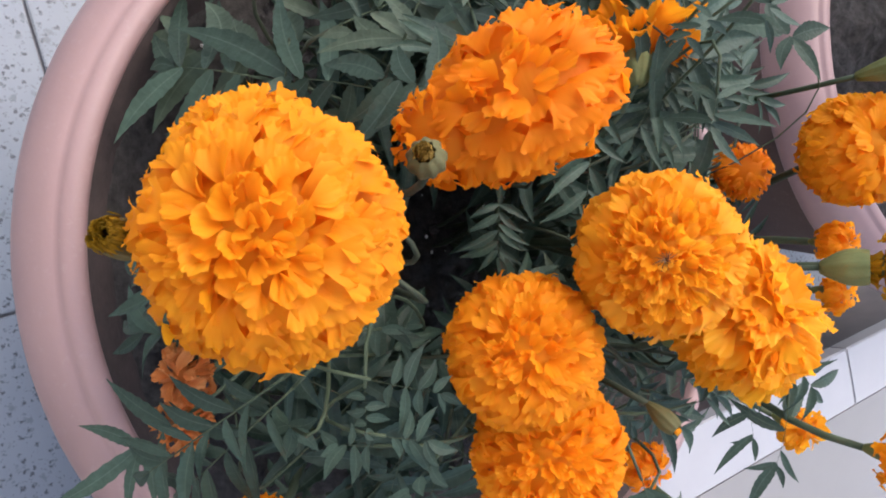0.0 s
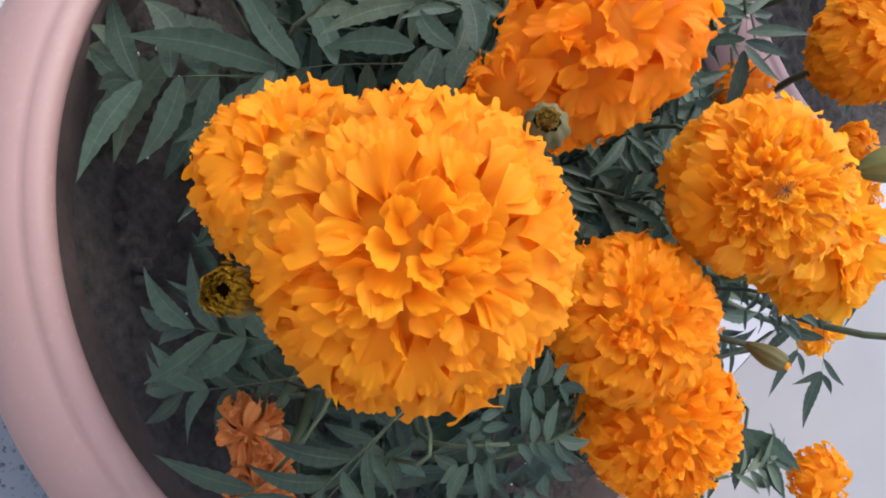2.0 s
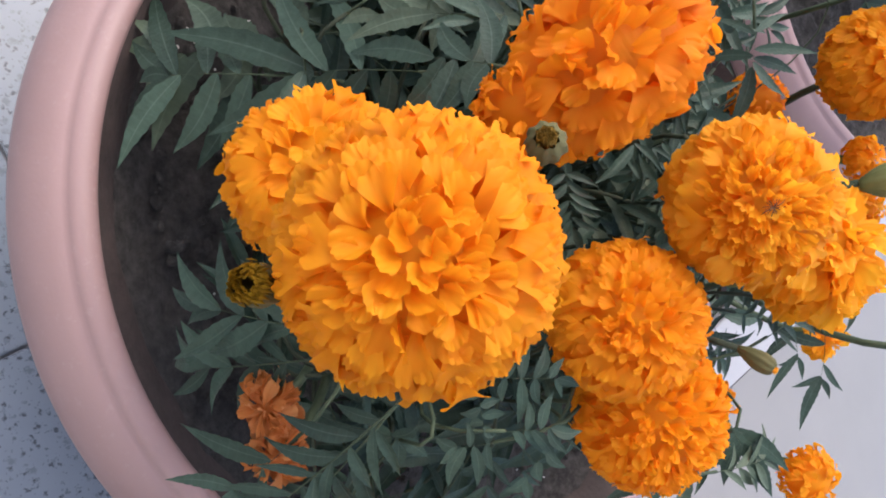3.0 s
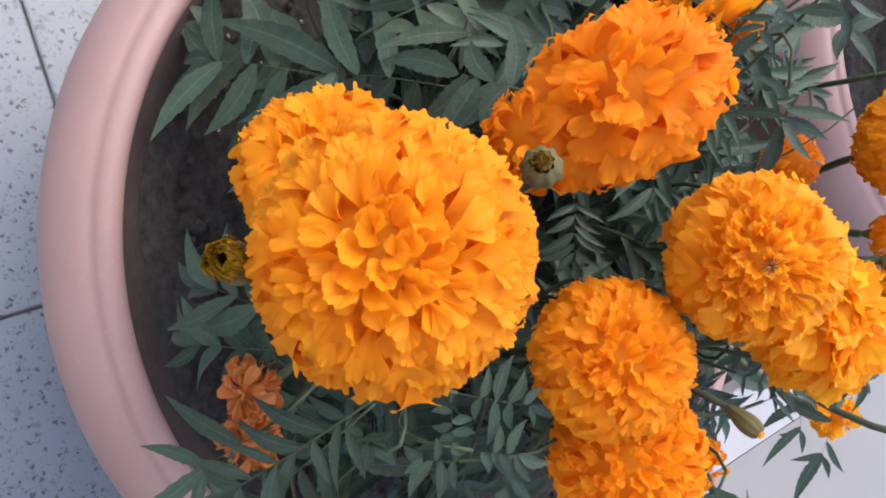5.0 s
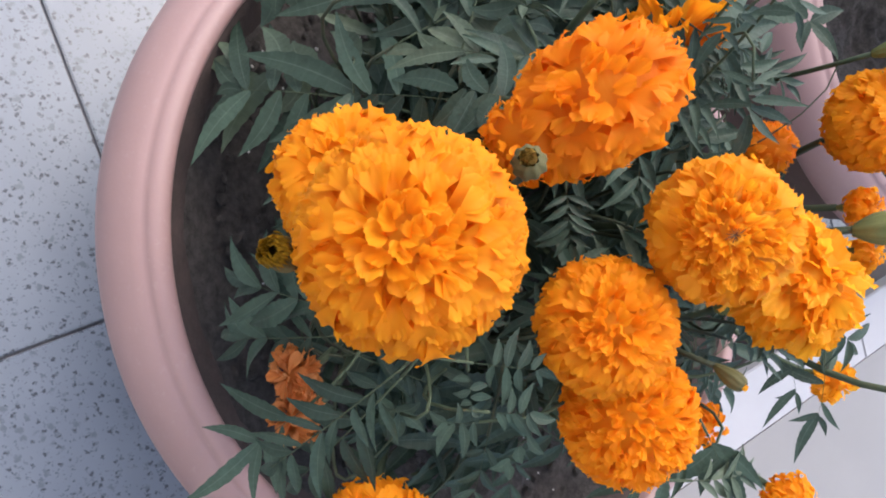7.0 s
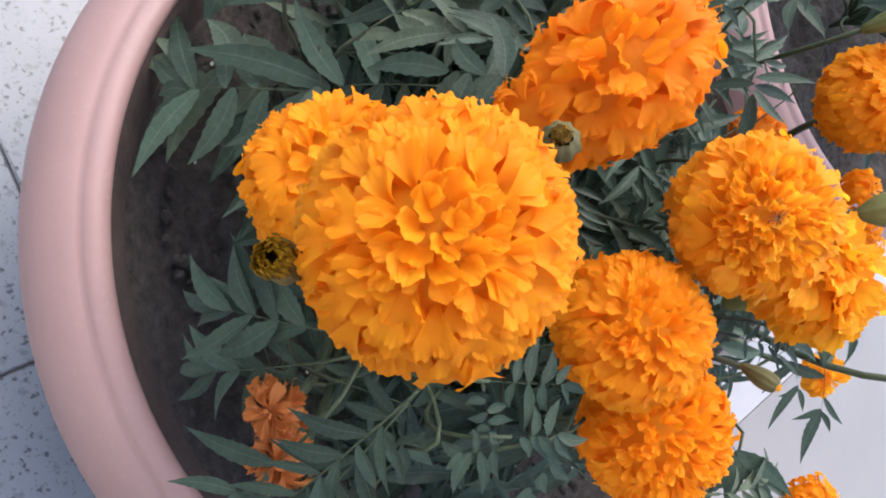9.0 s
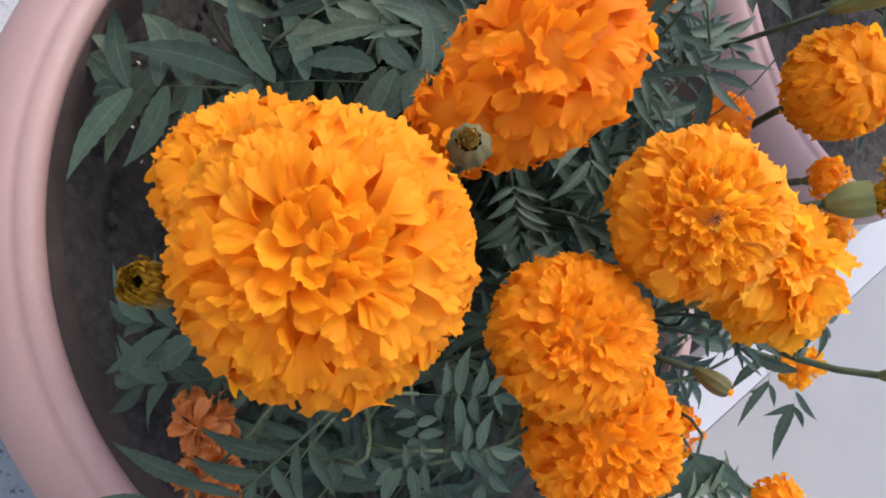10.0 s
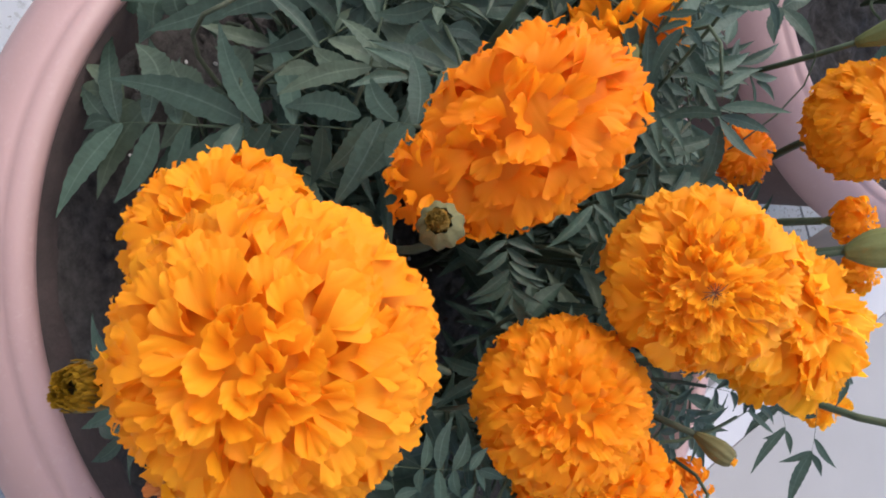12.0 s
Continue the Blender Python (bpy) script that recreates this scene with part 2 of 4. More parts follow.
bed_mesh = slab("floor", -8 * TILE_SIZE, -8 * TILE_SIZE, 8 * TILE_SIZE, 5 * TILE_SIZE, -0.0125, -0.004, GROUT, 0)
bed_mesh.transform(Matrix.Translation(turned(0, 0)) @ Matrix.Rotation(FLOOR_TURN, 4, "Z"))
floor_bed = tagged(new("floor", bed_mesh), "speckled terrazzo tiles in dark grey mortar", "floor", kind="structure")
tile_mesh = slab("tile", JOINT / 2, JOINT / 2, TILE_SIZE - JOINT / 2, TILE_SIZE - JOINT / 2, -0.012, 0.0, TILE, 0.0012)
for i in range(-8, 8):
    for j in range(-8, 5):
        ob = new("tile", tile_mesh)
        ob.parent = floor_bed
        ob.matrix_basis = Matrix.Translation(turned(i * TILE_SIZE, j * TILE_SIZE)) @ Matrix.Rotation(FLOOR_TURN, 4, "Z")

# ---- unseen wall added to block low sky and bounce light; the ground's far side ----
wall = tagged(new("wall_south", slab("wall_south", -9.0, -0.2, 9.0, 0.0, -0.02, 3.2, BLOCKER_CREAM, 0.0)), "added unseen cream wall blocking low sky", "wall", kind="structure")
wall.matrix_basis = Matrix.Translation((0.0, -2.1, 0)) @ Matrix.Rotation(FLOOR_TURN, 4, "Z")

# ---- the flowerpots ----
RIM = 0.262


def flowerpot(x, y, label):
    pot = tagged(new("flowerpot"), label, "flowerpot", "flowerpots")
    pot.location = (x, y, 0)
    h = RIM
    part("body", lathe([(0.0, 0.004), (0.150, 0.004), (0.158, 0.0), (0.164, 0.004), (0.170, 0.03), (0.204, 0.222), (0.206, 0.232)], 96, SHADED_BODY, "body"), pot, label="dusty pot body with shade put into its brown")
    part("rim", lathe([(0.206, 0.228), (0.2285, h - 0.050), (0.2318, h - 0.047), (0.2330, h - 0.040), (0.2328, h - 0.030), (0.2305, h - 0.021), (0.2265, h - 0.0135),
                       (0.2215, h - 0.0080), (0.2168, h - 0.0046), (0.2152, h - 0.0046), (0.2144, h - 0.0022), (0.2118, h - 0.0006), (0.2085, h), (0.2050, h - 0.0012),
                       (0.2034, h - 0.0036), (0.2028, h - 0.008)], 160, PINK, "rim"), pot, label="rolled pink rim with a raised bead")
    part("inner_wall", lathe([(0.2029, h - 0.0075), (0.2005, h - 0.011), (0.1935, h - 0.022), (0.187, h - 0.036), (0.182, h - 0.06)], 96, MOTTLED, "inner_wall"), pot, label="mottled dark brown inner wall")
    return pot


flowerpot(0, 0, "round pink plastic flowerpot standing on speckled tiles")
flowerpot(-0.188, 0.548, "round pink plastic flowerpot beside the marble edge")


def soil_bed(x, y, label):
    rings, steps, verts, faces = 44, 132, [], []
    for r in range(rings + 1):
        for s in range(steps):
            a, q = 2 * math.pi * s / steps, 0.1945 * r / rings
            p = Vector((q * math.cos(a), q * math.sin(a), 0))
            edge = max(0, 1 - (0.1945 - q) / 0.03)
            z = 0.226 + (1 - edge) * (0.011 * noise.noise(p * 22) + 0.007 * noise.noise(p * 70)) + edge * edge * (0.012 + 0.009 * noise.noise(p * 40))
            verts.append((p.x, p.y, z))
    for r in range(rings):
        for s in range(steps):
            q = (s + 1) % steps
            faces.append((r * steps + s, r * steps + q, (r + 1) * steps + q, (r + 1) * steps + s))
    ob = tagged(new("soil", mesh_of("soil", verts, faces, SOIL)), label, "soil", kind="stuff")
    ob.location = (x, y, 0)
    return ob


soil_bed(0, 0, "dark crumbly potting soil with white specks")
soil_bed(-0.188, 0.548, "dark crumbly potting soil in the second pot")


def crumbs(count, low, high, mat, name, label):
    """Small grains lying on the soil, in one mesh."""
    rng = random.Random(5 if mat is PERLITE else 9)
    bm = bmesh.new()
    for _ in range(count):
        a, q, s = rng.uniform(0, 6.283), 0.184 * math.sqrt(rng.random()), rng.uniform(low, high)
        m = Matrix.Translation((q * math.cos(a), q * math.sin(a), 0.2285 + s * 0.2)) @ Euler((rng.random() * 6, rng.random() * 6, 0)).to_matrix().to_4x4() @ Matrix.Diagonal((s, s * rng.uniform(0.5, 1), s * rng.uniform(0.4, 0.9), 1))
        bmesh.ops.create_icosphere(bm, subdivisions=1, radius=1.0, matrix=m)
    me = bpy.data.meshes.new(name)
    bm.to_mesh(me)
    bm.free()
    me.materials.append(mat)
    tagged(new(name, me), label, name.split("_")[-1], kind="stuff")


crumbs(170, 0.0006, 0.0016, PERLITE, "perlite", "scattered white perlite grains on the soil")
crumbs(900, 0.0012, 0.0048, SOIL, "soil_clods", "small dark soil clods lying on the bed")


# ---- petals, leaflets: shared pieces ----
REACH = {}


def petal_mesh(name, mat, seed, ruffle, roll, flare, notch, width=1.0, bow=0.2, pleat=0.0):
    """A petal that rises as a rolled claw, then bends back into a cupped, scalloped blade; it bends from the height bow on, by flare degrees."""
    rng = random.Random(seed)
    nu, nv = 25, 10
    ph, fr = rng.uniform(0, 6), rng.uniform(4.0, 6.5)
    ph2, fr2 = rng.uniform(0, 6), rng.uniform(13, 19)
    lean, skew = rng.uniform(-0.10, 0.10), rng.uniform(-0.10, 0.10)
    verts, faces = [], []
    y = z = 0.0
    for j in range(nv):
        v = j / (nv - 1)
        s = max(0.0, (v - bow) / (1 - bow))
        phi = radians(flare) * s ** 0.75 - radians(14) * max(0.0, s - 0.72) / 0.28
        if j:
            y, z = y + math.cos(phi) / (nv - 1), z - math.sin(phi) / (nv - 1)
        q = min(1.0, max(0.0, (v - 0.06) / 0.80))
        hw = width * (0.10 + 0.34 * q * q * (3 - 2 * q) + 0.08 * v)
        bend = roll * (1.2 - 0.80 * v)
        for i in range(nu):
            u = 2 * i / (nu - 1) - 1
            edge, lip = v ** 3, v ** 7
            more = edge * (-0.27 * abs(u) ** 2.8 + skew * u + notch * (0.75 * abs(math.sin(fr * 0.75 * u + ph)) + 0.6 * abs(math.sin(fr2 * 0.6 * u + ph2)) - 0.6))
            up = hw * (1 - math.cos(u * bend)) / bend + ruffle * (0.45 * edge * math.sin(fr * 0.6 * u + ph2) + 0.7 * lip * math.sin(fr * 1.3 * u + ph) + 0.4 * lip * math.sin(fr2 * u + ph2)) + pleat * v ** 1.5 * math.sin(11 * u + ph)
            verts.append((hw * math.sin(u * bend) / bend + lean * v * v, y + more * math.cos(phi) + up * math.sin(phi), z - more * math.sin(phi) + up * math.cos(phi)))
    for j in range(nv - 1):
        for i in range(nu - 1):
            a = j * nu + i
            faces.append((a, a + 1, a + nu + 1, a + nu))
    me = mesh_of(name, verts, faces, mat)
    REACH[me.name] = (y, z)
    return me


def petal_set(mat, ruffle, roll, flare, notch, width=1.0, bow=0.2, pleat=0.0):
    return [petal_mesh("petal", mat, 11 * k + 3, ruffle * (0.7 + 0.1 * k), roll * (0.7 + 0.1 * k), flare * (0.7 + 0.1 * ((3 * k) % 7)), notch, width, bow, pleat) for k in range(7)]


BROAD = petal_set(ORANGE, 0.075, 0.85, 84, 0.075)
ROLLED = petal_set(ORANGE, 0.075, 1.7, 50, 0.07)
SKIRT = petal_set(ORANGE, 0.055, 0.60, 66, 0.065)
SKIRT_WARM = petal_set(WARM, 0.06, 0.60, 66, 0.065)
SKIRT_PALE = petal_set(GOLD, 0.06, 0.60, 66, 0.07)
BROAD_DEEP = petal_set(DEEP, 0.10, 0.60, 88, 0.085)
ROLLED_DEEP = petal_set(DEEP, 0.10, 1.5, 50, 0.085)
FINE = petal_set(ORANGE, 0.08, 0.85, 82, 0.07)
FINE_WARM = petal_set(WARM, 0.09, 0.85, 80, 0.075)
CENTRE_WARM = petal_set(WARM, 0.10, 1.6, 46, 0.07)
FINE_GOLD = petal_set(GOLD, 0.10, 1.8, 26, 0.06, 0.95)
FINE_PALE = petal_set(GOLD, 0.09, 0.85, 80, 0.075)
FUNNEL = petal_set(GOLD, 0.10, 1.2, 42, 0.08, 1.0, 0.3, 0.02)
SHRIVEL = petal_set(WILTED, 0.12, 2.2, 80, 0.06, 0.8)
STRAPS = petal_set(MUSTARD, 0.12, 1.6, 30, 0.10, 0.9)
TANNED = petal_set(TAN, 0.08, 1.2, 10, 0.06, 0.8)
BUDDING = petal_set(OCHRE, 0.05, 1.8, -20, 0.05, 0.7)


def core_mesh(name, mat, flat, wide):
    rows = [(0.0, -0.9 * wide * flat)] + [(wide * math.cos(radians(a)), wide * flat * math.sin(radians(a))) for a in range(-60, 90, 15)] + [(0.0, wide * flat)]
    return lathe(rows, 20, mat, name)


def leaflet_mesh(name, mat, seed, slim, teeth, bend):
    rng = random.Random(seed)
    n = 17
    verts, faces = [], []
    sway = rng.uniform(-0.08, 0.08)
    for j in range(n):
        v = j / (n - 1)
        w = slim * (math.sin(math.pi * min(1, v * 0.97 + 0.03) ** 0.72) ** 1.05 if v < 1 else 0.0)
        saw = 1 + (teeth if j % 2 else -teeth) * (1 if 0 < j < n - 1 else 0)
        mid_x, mid_z = sway * math.sin(v * 3.1), -bend * v * v
        fold = 0.42 * w
        for u in (-1, -0.5, 0, 0.5, 1):
            verts.append((mid_x + u * w * (saw if abs(u) == 1 else 1), v + (0.02 * abs(u)), mid_z + fold * abs(u) ** 1.3 + 0.004 * math.sin(7 * v + 4 * u + seed)))
    for j in range(n - 1):
        for i in range(4):
            a = j * 5 + i
            faces.append((a, a + 1, a + 6, a + 5))
    me = mesh_of(name, verts, faces, mat)
    me.attributes.new("rib", "FLOAT", "POINT").data.foreach_set("value", [1.0 if k % 5 == 2 else 0.0 for k in range(len(verts))])
    return me


LEAFLETS = [leaflet_mesh("leaflet", LEAF, k, 0.098 + 0.010 * k, 0.07, 0.06 + 0.06 * k) for k in range(5)]
PALE_LEAFLETS = [leaflet_mesh("leaflet", PALE_LEAF, 20 + k, 0.110 + 0.010 * k, 0.07, 0.06 + 0.06 * k) for k in range(4)]


def rachis_mesh(arch):
    pts = [Vector((0, s / 12, arch * 4 * (s / 12) * (1 - s / 12))) for s in range(13)]
    return tube(pts, [0.0065 - 0.004 * s / 12 for s in range(13)], STEM, "leaf", 5)


ARCHES = {a: rachis_mesh(a) for a in (-0.05, 0.06, 0.14)}


# ---- plants ----
def plant(x, y, label):
    ob = tagged(new("marigold_plant"), label, "plant", "marigold plants")
    ob.location = (x, y, 0.224)
    return ob


def local(root, p):
    return Vector(p) - root.location


def bent(a, b, out, n=12):
    """A stem that rises from a and ends at b, along out."""
    a, b, out = Vector(a), Vector(b), Vector(out).normalized()
    span = (b - a).length
    c1, c2 = a + Vector((0, 0, 0.45 * span)), b - out * 0.35 * span
    return [a * (1 - s) ** 3 + c1 * 3 * s * (1 - s) ** 2 + c2 * 3 * s * s * (1 - s) + b * s ** 3 for s in (i / n for i in range(n + 1))]


def stem(root, a, b, out, thick=0.0022, mat=STEM):
    pts = [local(root, p) for p in bent(a, b, out)]
    part("stem", tube(pts, [thick * (1.25 - 0.45 * i / 12) for i in range(13)], mat, "stem"), root)


CALYX_MESH = lathe([(0.10, -1.0), (0.16, -0.92), (0.27, -0.6), (0.36, -0.2), (0.42, 0.15), (0.46, 0.25), (0.40, 0.22), (0.30, 0.0)], 12, CALYX, "calyx")


FILAMENTS = [tube([Vector((0.0, 0.0, 0.0)), Vector((0.10, 0.0, 0.55 + 0.1 * k)), Vector((0.42 + 0.1 * k, 0.05, 0.85 - 0.1 * k)), Vector((0.95, 0.16, 0.62))], [0.05, 0.045, 0.04, 0.02], DRY, "filament", 5) for k in range(3)]


def bloom(root, c, radius, axis, petals, count, label, spread=114, size=0.40, wide=0.82, lean=(4, 36), flat=0.86, seed=1, inner=0, rough=1.0, foot=None, mat=STEM, eye=None, ragged=0.05, dark=False, small=0.72, stretch=None, share=None, under=0.6, skirt=None, heart=0.80):
    """A double flower head: a dome of overlapping petals round its axis, on its stem."""
    rng = random.Random(seed)
    c, axis = Vector(c), Vector(axis).normalized()
    turn = axis.to_track_quat("Z", "Y").to_matrix().to_4x4()
    if stretch:
        along = Vector(stretch[:3])
        along = (along - axis * along.dot(axis)).normalized()
        turn = basis(Vector(), along, axis.cross(along), axis, stretch[3])
    head = part("flower_head", core_mesh("flower_head", petals[0].materials[0], flat, heart), root, Matrix.Translation(local(root, c)) @ turn @ Matrix.Scale(radius, 4), label)
    top = 1 - math.cos(radians(spread))
    share = inner / count if share is None else share
    layers = [(i, share * (i + 0.5) / inner, 1.0) for i in range(inner)] + [(i, share + (1 - share) * (i - inner + 0.5) / (count - inner), 1.0) for i in range(inner, count)]
    below = round(under * (count - inner))
    layers += [(count + i, 0.8 * share + (1 - 0.8 * share) * (i + 0.5) / below, 0.93) for i in range(below)]
    for i, k, level in layers:
        th = math.acos(1 - top * k) + rng.gauss(0, 0.03)
        ph = 2.39996 * i + rng.gauss(0, 0.10)
        d = Vector((math.sin(th) * math.cos(ph), math.sin(th) * math.sin(ph), math.cos(th)))
        t = Vector((math.cos(th) * math.cos(ph), math.cos(th) * math.sin(ph), -math.sin(th)))
        out = min(1.0, th / radians(spread))
        alpha = radians(lean[0] + (lean[1] - lean[0]) * out ** 0.6 + rng.gauss(0, (9 - 4 * out) * rough))
        y = d * math.cos(alpha) + t * math.sin(alpha)
        z = d * math.sin(alpha) - t * math.cos(alpha)
        x = y.cross(z)
        spin = rng.gauss(0, (1.3 if i < inner else 0.35) * rough)
        x, z = x * math.cos(spin) + z * math.sin(spin), z * math.cos(spin) - x * math.sin(spin)
        grow = rng.uniform(0.76, 1.14)
        length = size * grow * (0.85 if i < inner else 1.0)
        broad = size * grow * wide * rng.uniform(0.85, 1.12) * (small if i < inner else 1.0)
        me = (eye if eye and i < inner else skirt if skirt and out > 0.58 else petals)[rng.randrange(7)]
        ty, tz = REACH[me.name]
        tip = (y * ty + z * tz) * length
        along = tip.dot(d)
        base = -along + math.sqrt(max(0.0, (level * rng.uniform(1 - ragged, 1 + ragged)) ** 2 - tip.length_squared + along * along))
        o = d * base
        o.z *= flat
        ob = new("petal", me)
        ob.parent = head
        ob.matrix_basis = basis(o, x, y, z, broad, length, length)
    if dark:
        for i in range(16):
            part("filament", FILAMENTS[i % 3], head, Matrix.Translation((0, 0, 0.88 * flat)) @ Matrix.Rotation(2.39996 * i, 4, "Z") @ Matrix.Scale(rng.uniform(0.06, 0.16), 4), "thin dark brown filament")
    part("calyx", CALYX_MESH, head, Matrix.Translation((0, 0, -0.62 * flat)) @ Matrix.Scale(0.78, 4))
    b = c - axis * radius * 1.3
    stem(root, foot or root.location, b, axis, 0.0022, mat)
    return head


def bud(root, base, tip, thick, petals, count, label, foot=None, mat=STEM, close=0.45, cup=CALYX, hollow=0.0, fold=-0.2, tuft=1.5, broad=0.62, waist=1.0):
    """A closed bud: a ribbed cup of bracts with a tuft of folded petals."""
    base, tip = Vector(base), Vector(tip)
    axis = (tip - base).normalized()
    size = (tip - base).length
    m = axis.to_track_quat("Z", "Y").to_matrix().to_4x4()
    rows, sides, verts, faces = 14, 32, [], []
    for j in range(rows):
        v = j / (rows - 1)
        shut = min(1.0, max(0.0, v - 0.5) / 0.5)
        r = thick * waist * (0.30 + 0.70 * math.sin(min(1, v * 1.35) * math.pi / 2)) * (1 - close + close * math.sqrt(1 - shut * shut))
        for s in range(sides):
            a = 2 * math.pi * s / sides
            q = r * (1.0 + 0.085 * math.cos(a * 9) + 0.02 * math.sin(a * 3 + 5 * v))
            verts.append((q * math.cos(a), q * math.sin(a), v * size * 0.85))
    for j in range(rows - 1):
        for s in range(sides):
            q = (s + 1) % sides
            faces.append((j * sides + s, j * sides + q, (j + 1) * sides + q, (j + 1) * sides + s))
    faces.append(tuple(range(sides))[::-1])
    head = part("bud", mesh_of("bud", verts, faces, cup), root, Matrix.Translation(local(root, base)) @ m, label)
    rng = random.Random(count)
    for i in range(count):
        ph, ring = 2.39996 * i, hollow + (1 - hollow) * math.sqrt((i + 0.5) / count)
        out = Vector((math.cos(ph), math.sin(ph), 0))
        y = (Vector((0, 0, 1)) + out * rng.uniform(fold - 0.25, fold + 0.15)).normalized()
        z = (-out + y * out.dot(y)).normalized()
        ln = tuft * thick * rng.uniform(0.75, 1.1)
        ob = new("petal", petals[rng.randrange(7)])
        ob.parent = head
        ob.matrix_basis = basis(out * thick * (1 - close) * 0.9 * ring + Vector((0, 0, size * 0.85 - min(0.5 * ln, 0.45 * size))), y.cross(z), y, z, thick * broad, ln, ln)
    stem(root, foot or root.location, base + axis * size * 0.05, axis + Vector((0, 0, 0.8)), 0.0015, mat)
    return head


def leaf(root, base, tip, pairs=5, width=0.36, arch=0.06, up=(0, -0.5, 0.86), seed=1, pale=False, stalk=0.18, slim=1.0, angle=52, joined=True, end=1.0):
    """A pinnate leaf: a stalk with pairs of narrow toothed leaflets and one at the end."""
    rng = random.Random(seed)
    base, tip = Vector(base), Vector(tip)
    length = (tip - base).length
    y = (tip - base).normalized()
    x = y.cross(Vector(up)).normalized()
    lf = part("leaf", ARCHES[arch], root, basis(local(root, base), x, y, x.cross(y), length, length, length))
    pieces = PALE_LEAFLETS if pale else LEAFLETS
    if joined:
        stem(root, root.location, base + y * 0.002, y, max(0.0008, 0.0085 * length))
    for i in range(pairs):
        s = stalk + (0.80 - stalk) * i / max(1, pairs - 1)
        o = Vector((0, s, arch * 4 * s * (1 - s)))
        shift = rng.gauss(0, 0.02)
        for side in (-1, 1):
            a = radians(angle - 14 * i / pairs + rng.gauss(0, 8))
            lift = rng.gauss(0.05, 0.16)
            d = Vector((side * math.sin(a), math.cos(a), lift)).normalized()
            n = Vector((rng.gauss(0, 0.22), rng.gauss(0, 0.15), 1))
            size = width * (0.68 + 0.42 * math.sin(math.pi * (0.15 + 0.75 * i / pairs))) * rng.uniform(0.75, 1.15)
            ob = new("leaflet", pieces[rng.randrange(len(pieces))])
            ob.parent = lf
            m = framed(o + Vector((0, shift * side, 0)) + d * 0.006, d, n, 1.0)
            ob.matrix_basis = m @ Matrix.Diagonal((size * slim, size, size, 1))
    ob = new("leaflet", pieces[rng.randrange(len(pieces))])
    ob.parent = lf
    width *= end
    ob.matrix_basis = framed((0, 0.92, arch * 0.3), (rng.gauss(0, 0.1), 1, -arch * 3), (0, 0, 1)) @ Matrix.Diagonal((width * 0.9 * slim, width * 0.9, width * 0.9, 1))
    return lf


def open_leaf(root, base, tip, leaflets, pieces=None, wide=1.05, thick=0.0008):
    """A leaf whose leaflets spread unevenly: rows of the share along its stalk, the leaflet's tip and its width."""
    pieces = pieces or LEAFLETS
    base, tip = Vector(base), Vector(tip)
    length = (tip - base).length
    y = (tip - base).normalized()
    x = y.cross(Vector((0, -0.5, 0.86))).normalized()
    m = basis(local(root, base), x, y, x.cross(y), length, length, length)
    lf = part("leaf", ARCHES[0.06], root, m)
    stem(root, root.location, base + y * 0.002, y, thick)
    back_m = m.inverted()
    for i, (share, end, width) in enumerate(leaflets):
        k = i % len(pieces)
        start = base.lerp(tip, share) + (x.cross(y)) * (0.24 * share * (1 - share) * length)
        reach = Vector(end) - start
        ob = new("leaflet", pieces[k])
        ob.parent = lf
        tilt = Vector((0.25 * math.sin(2.1 * i), -0.55, 0.83))
        slim = width * wide / (0.2 + 0.02 * k)
        ob.matrix_basis = back_m @ framed(local(root, start), reach, tilt) @ Matrix.Diagonal((slim, reach.length, 0.35 * slim, 1))
    return lf


front = plant(0.005, -0.105, "marigold plant with the tallest full orange bloom")
back = plant(-0.055, -0.045, "marigold plant with deep orange frilled blooms")
middle = plant(0.0, 0.005, "marigold plant with golden centred orange blooms")
side = plant(0.062, -0.035, "marigold plant with two stacked orange blooms")
rear = plant(0.015, 0.085, "marigold plant with small blooms and green buds")

# blooms
bloom(front, (0.0088, -0.1765, 0.4475), 0.0313, (0.041, -0.541, 0.84), BROAD, 250, "large full orange flower head", spread=107, seed=3, size=0.37, wide=0.96, lean=(2, 22), rough=0.75, inner=38, share=0.10, small=0.75, ragged=0.03, skirt=SKIRT, eye=ROLLED)
bloom(front, (-0.0170, -0.161, 0.376), 0.0279, (-0.30, -0.45, 0.75), BROAD, 170, "orange flower head tucked behind a larger one", seed=4, skirt=SKIRT, size=0.42, wide=0.98, lean=(2, 22), rough=0.9, inner=18, share=0.08, ragged=0.05, eye=ROLLED)
bloom(back, (-0.0350, -0.1000, 0.4415), 0.0232, (0.02, -0.74, 0.67), BROAD_DEEP, 105, "deep orange frilled flower head", seed=5, size=0.50, wide=1.05, lean=(2, 24), rough=1.0, inner=16, share=0.09, eye=ROLLED_DEEP, ragged=0.07, stretch=(-0.40, 0.67, 0.63, 1.35))
bloom(back, (-0.0245, -0.1180, 0.4270), 0.0150, (0.15, -0.75, 0.55), BROAD_DEEP, 60, "small deep orange flower head", seed=6, size=0.60, wide=0.85, rough=1.4, ragged=0.12, inner=10, eye=ROLLED_DEEP)
bloom(middle, (0.012, -0.051, 0.449), 0.0265, (0.073, -0.637, 0.733), FINE_PALE, 210, "orange flower head with a fine golden centre", seed=7, skirt=SKIRT_PALE, inner=100, share=0.20, size=0.41, wide=1.08, small=0.50, lean=(2, 22), rough=1.0, eye=FINE_GOLD, dark=True, ragged=0.045)
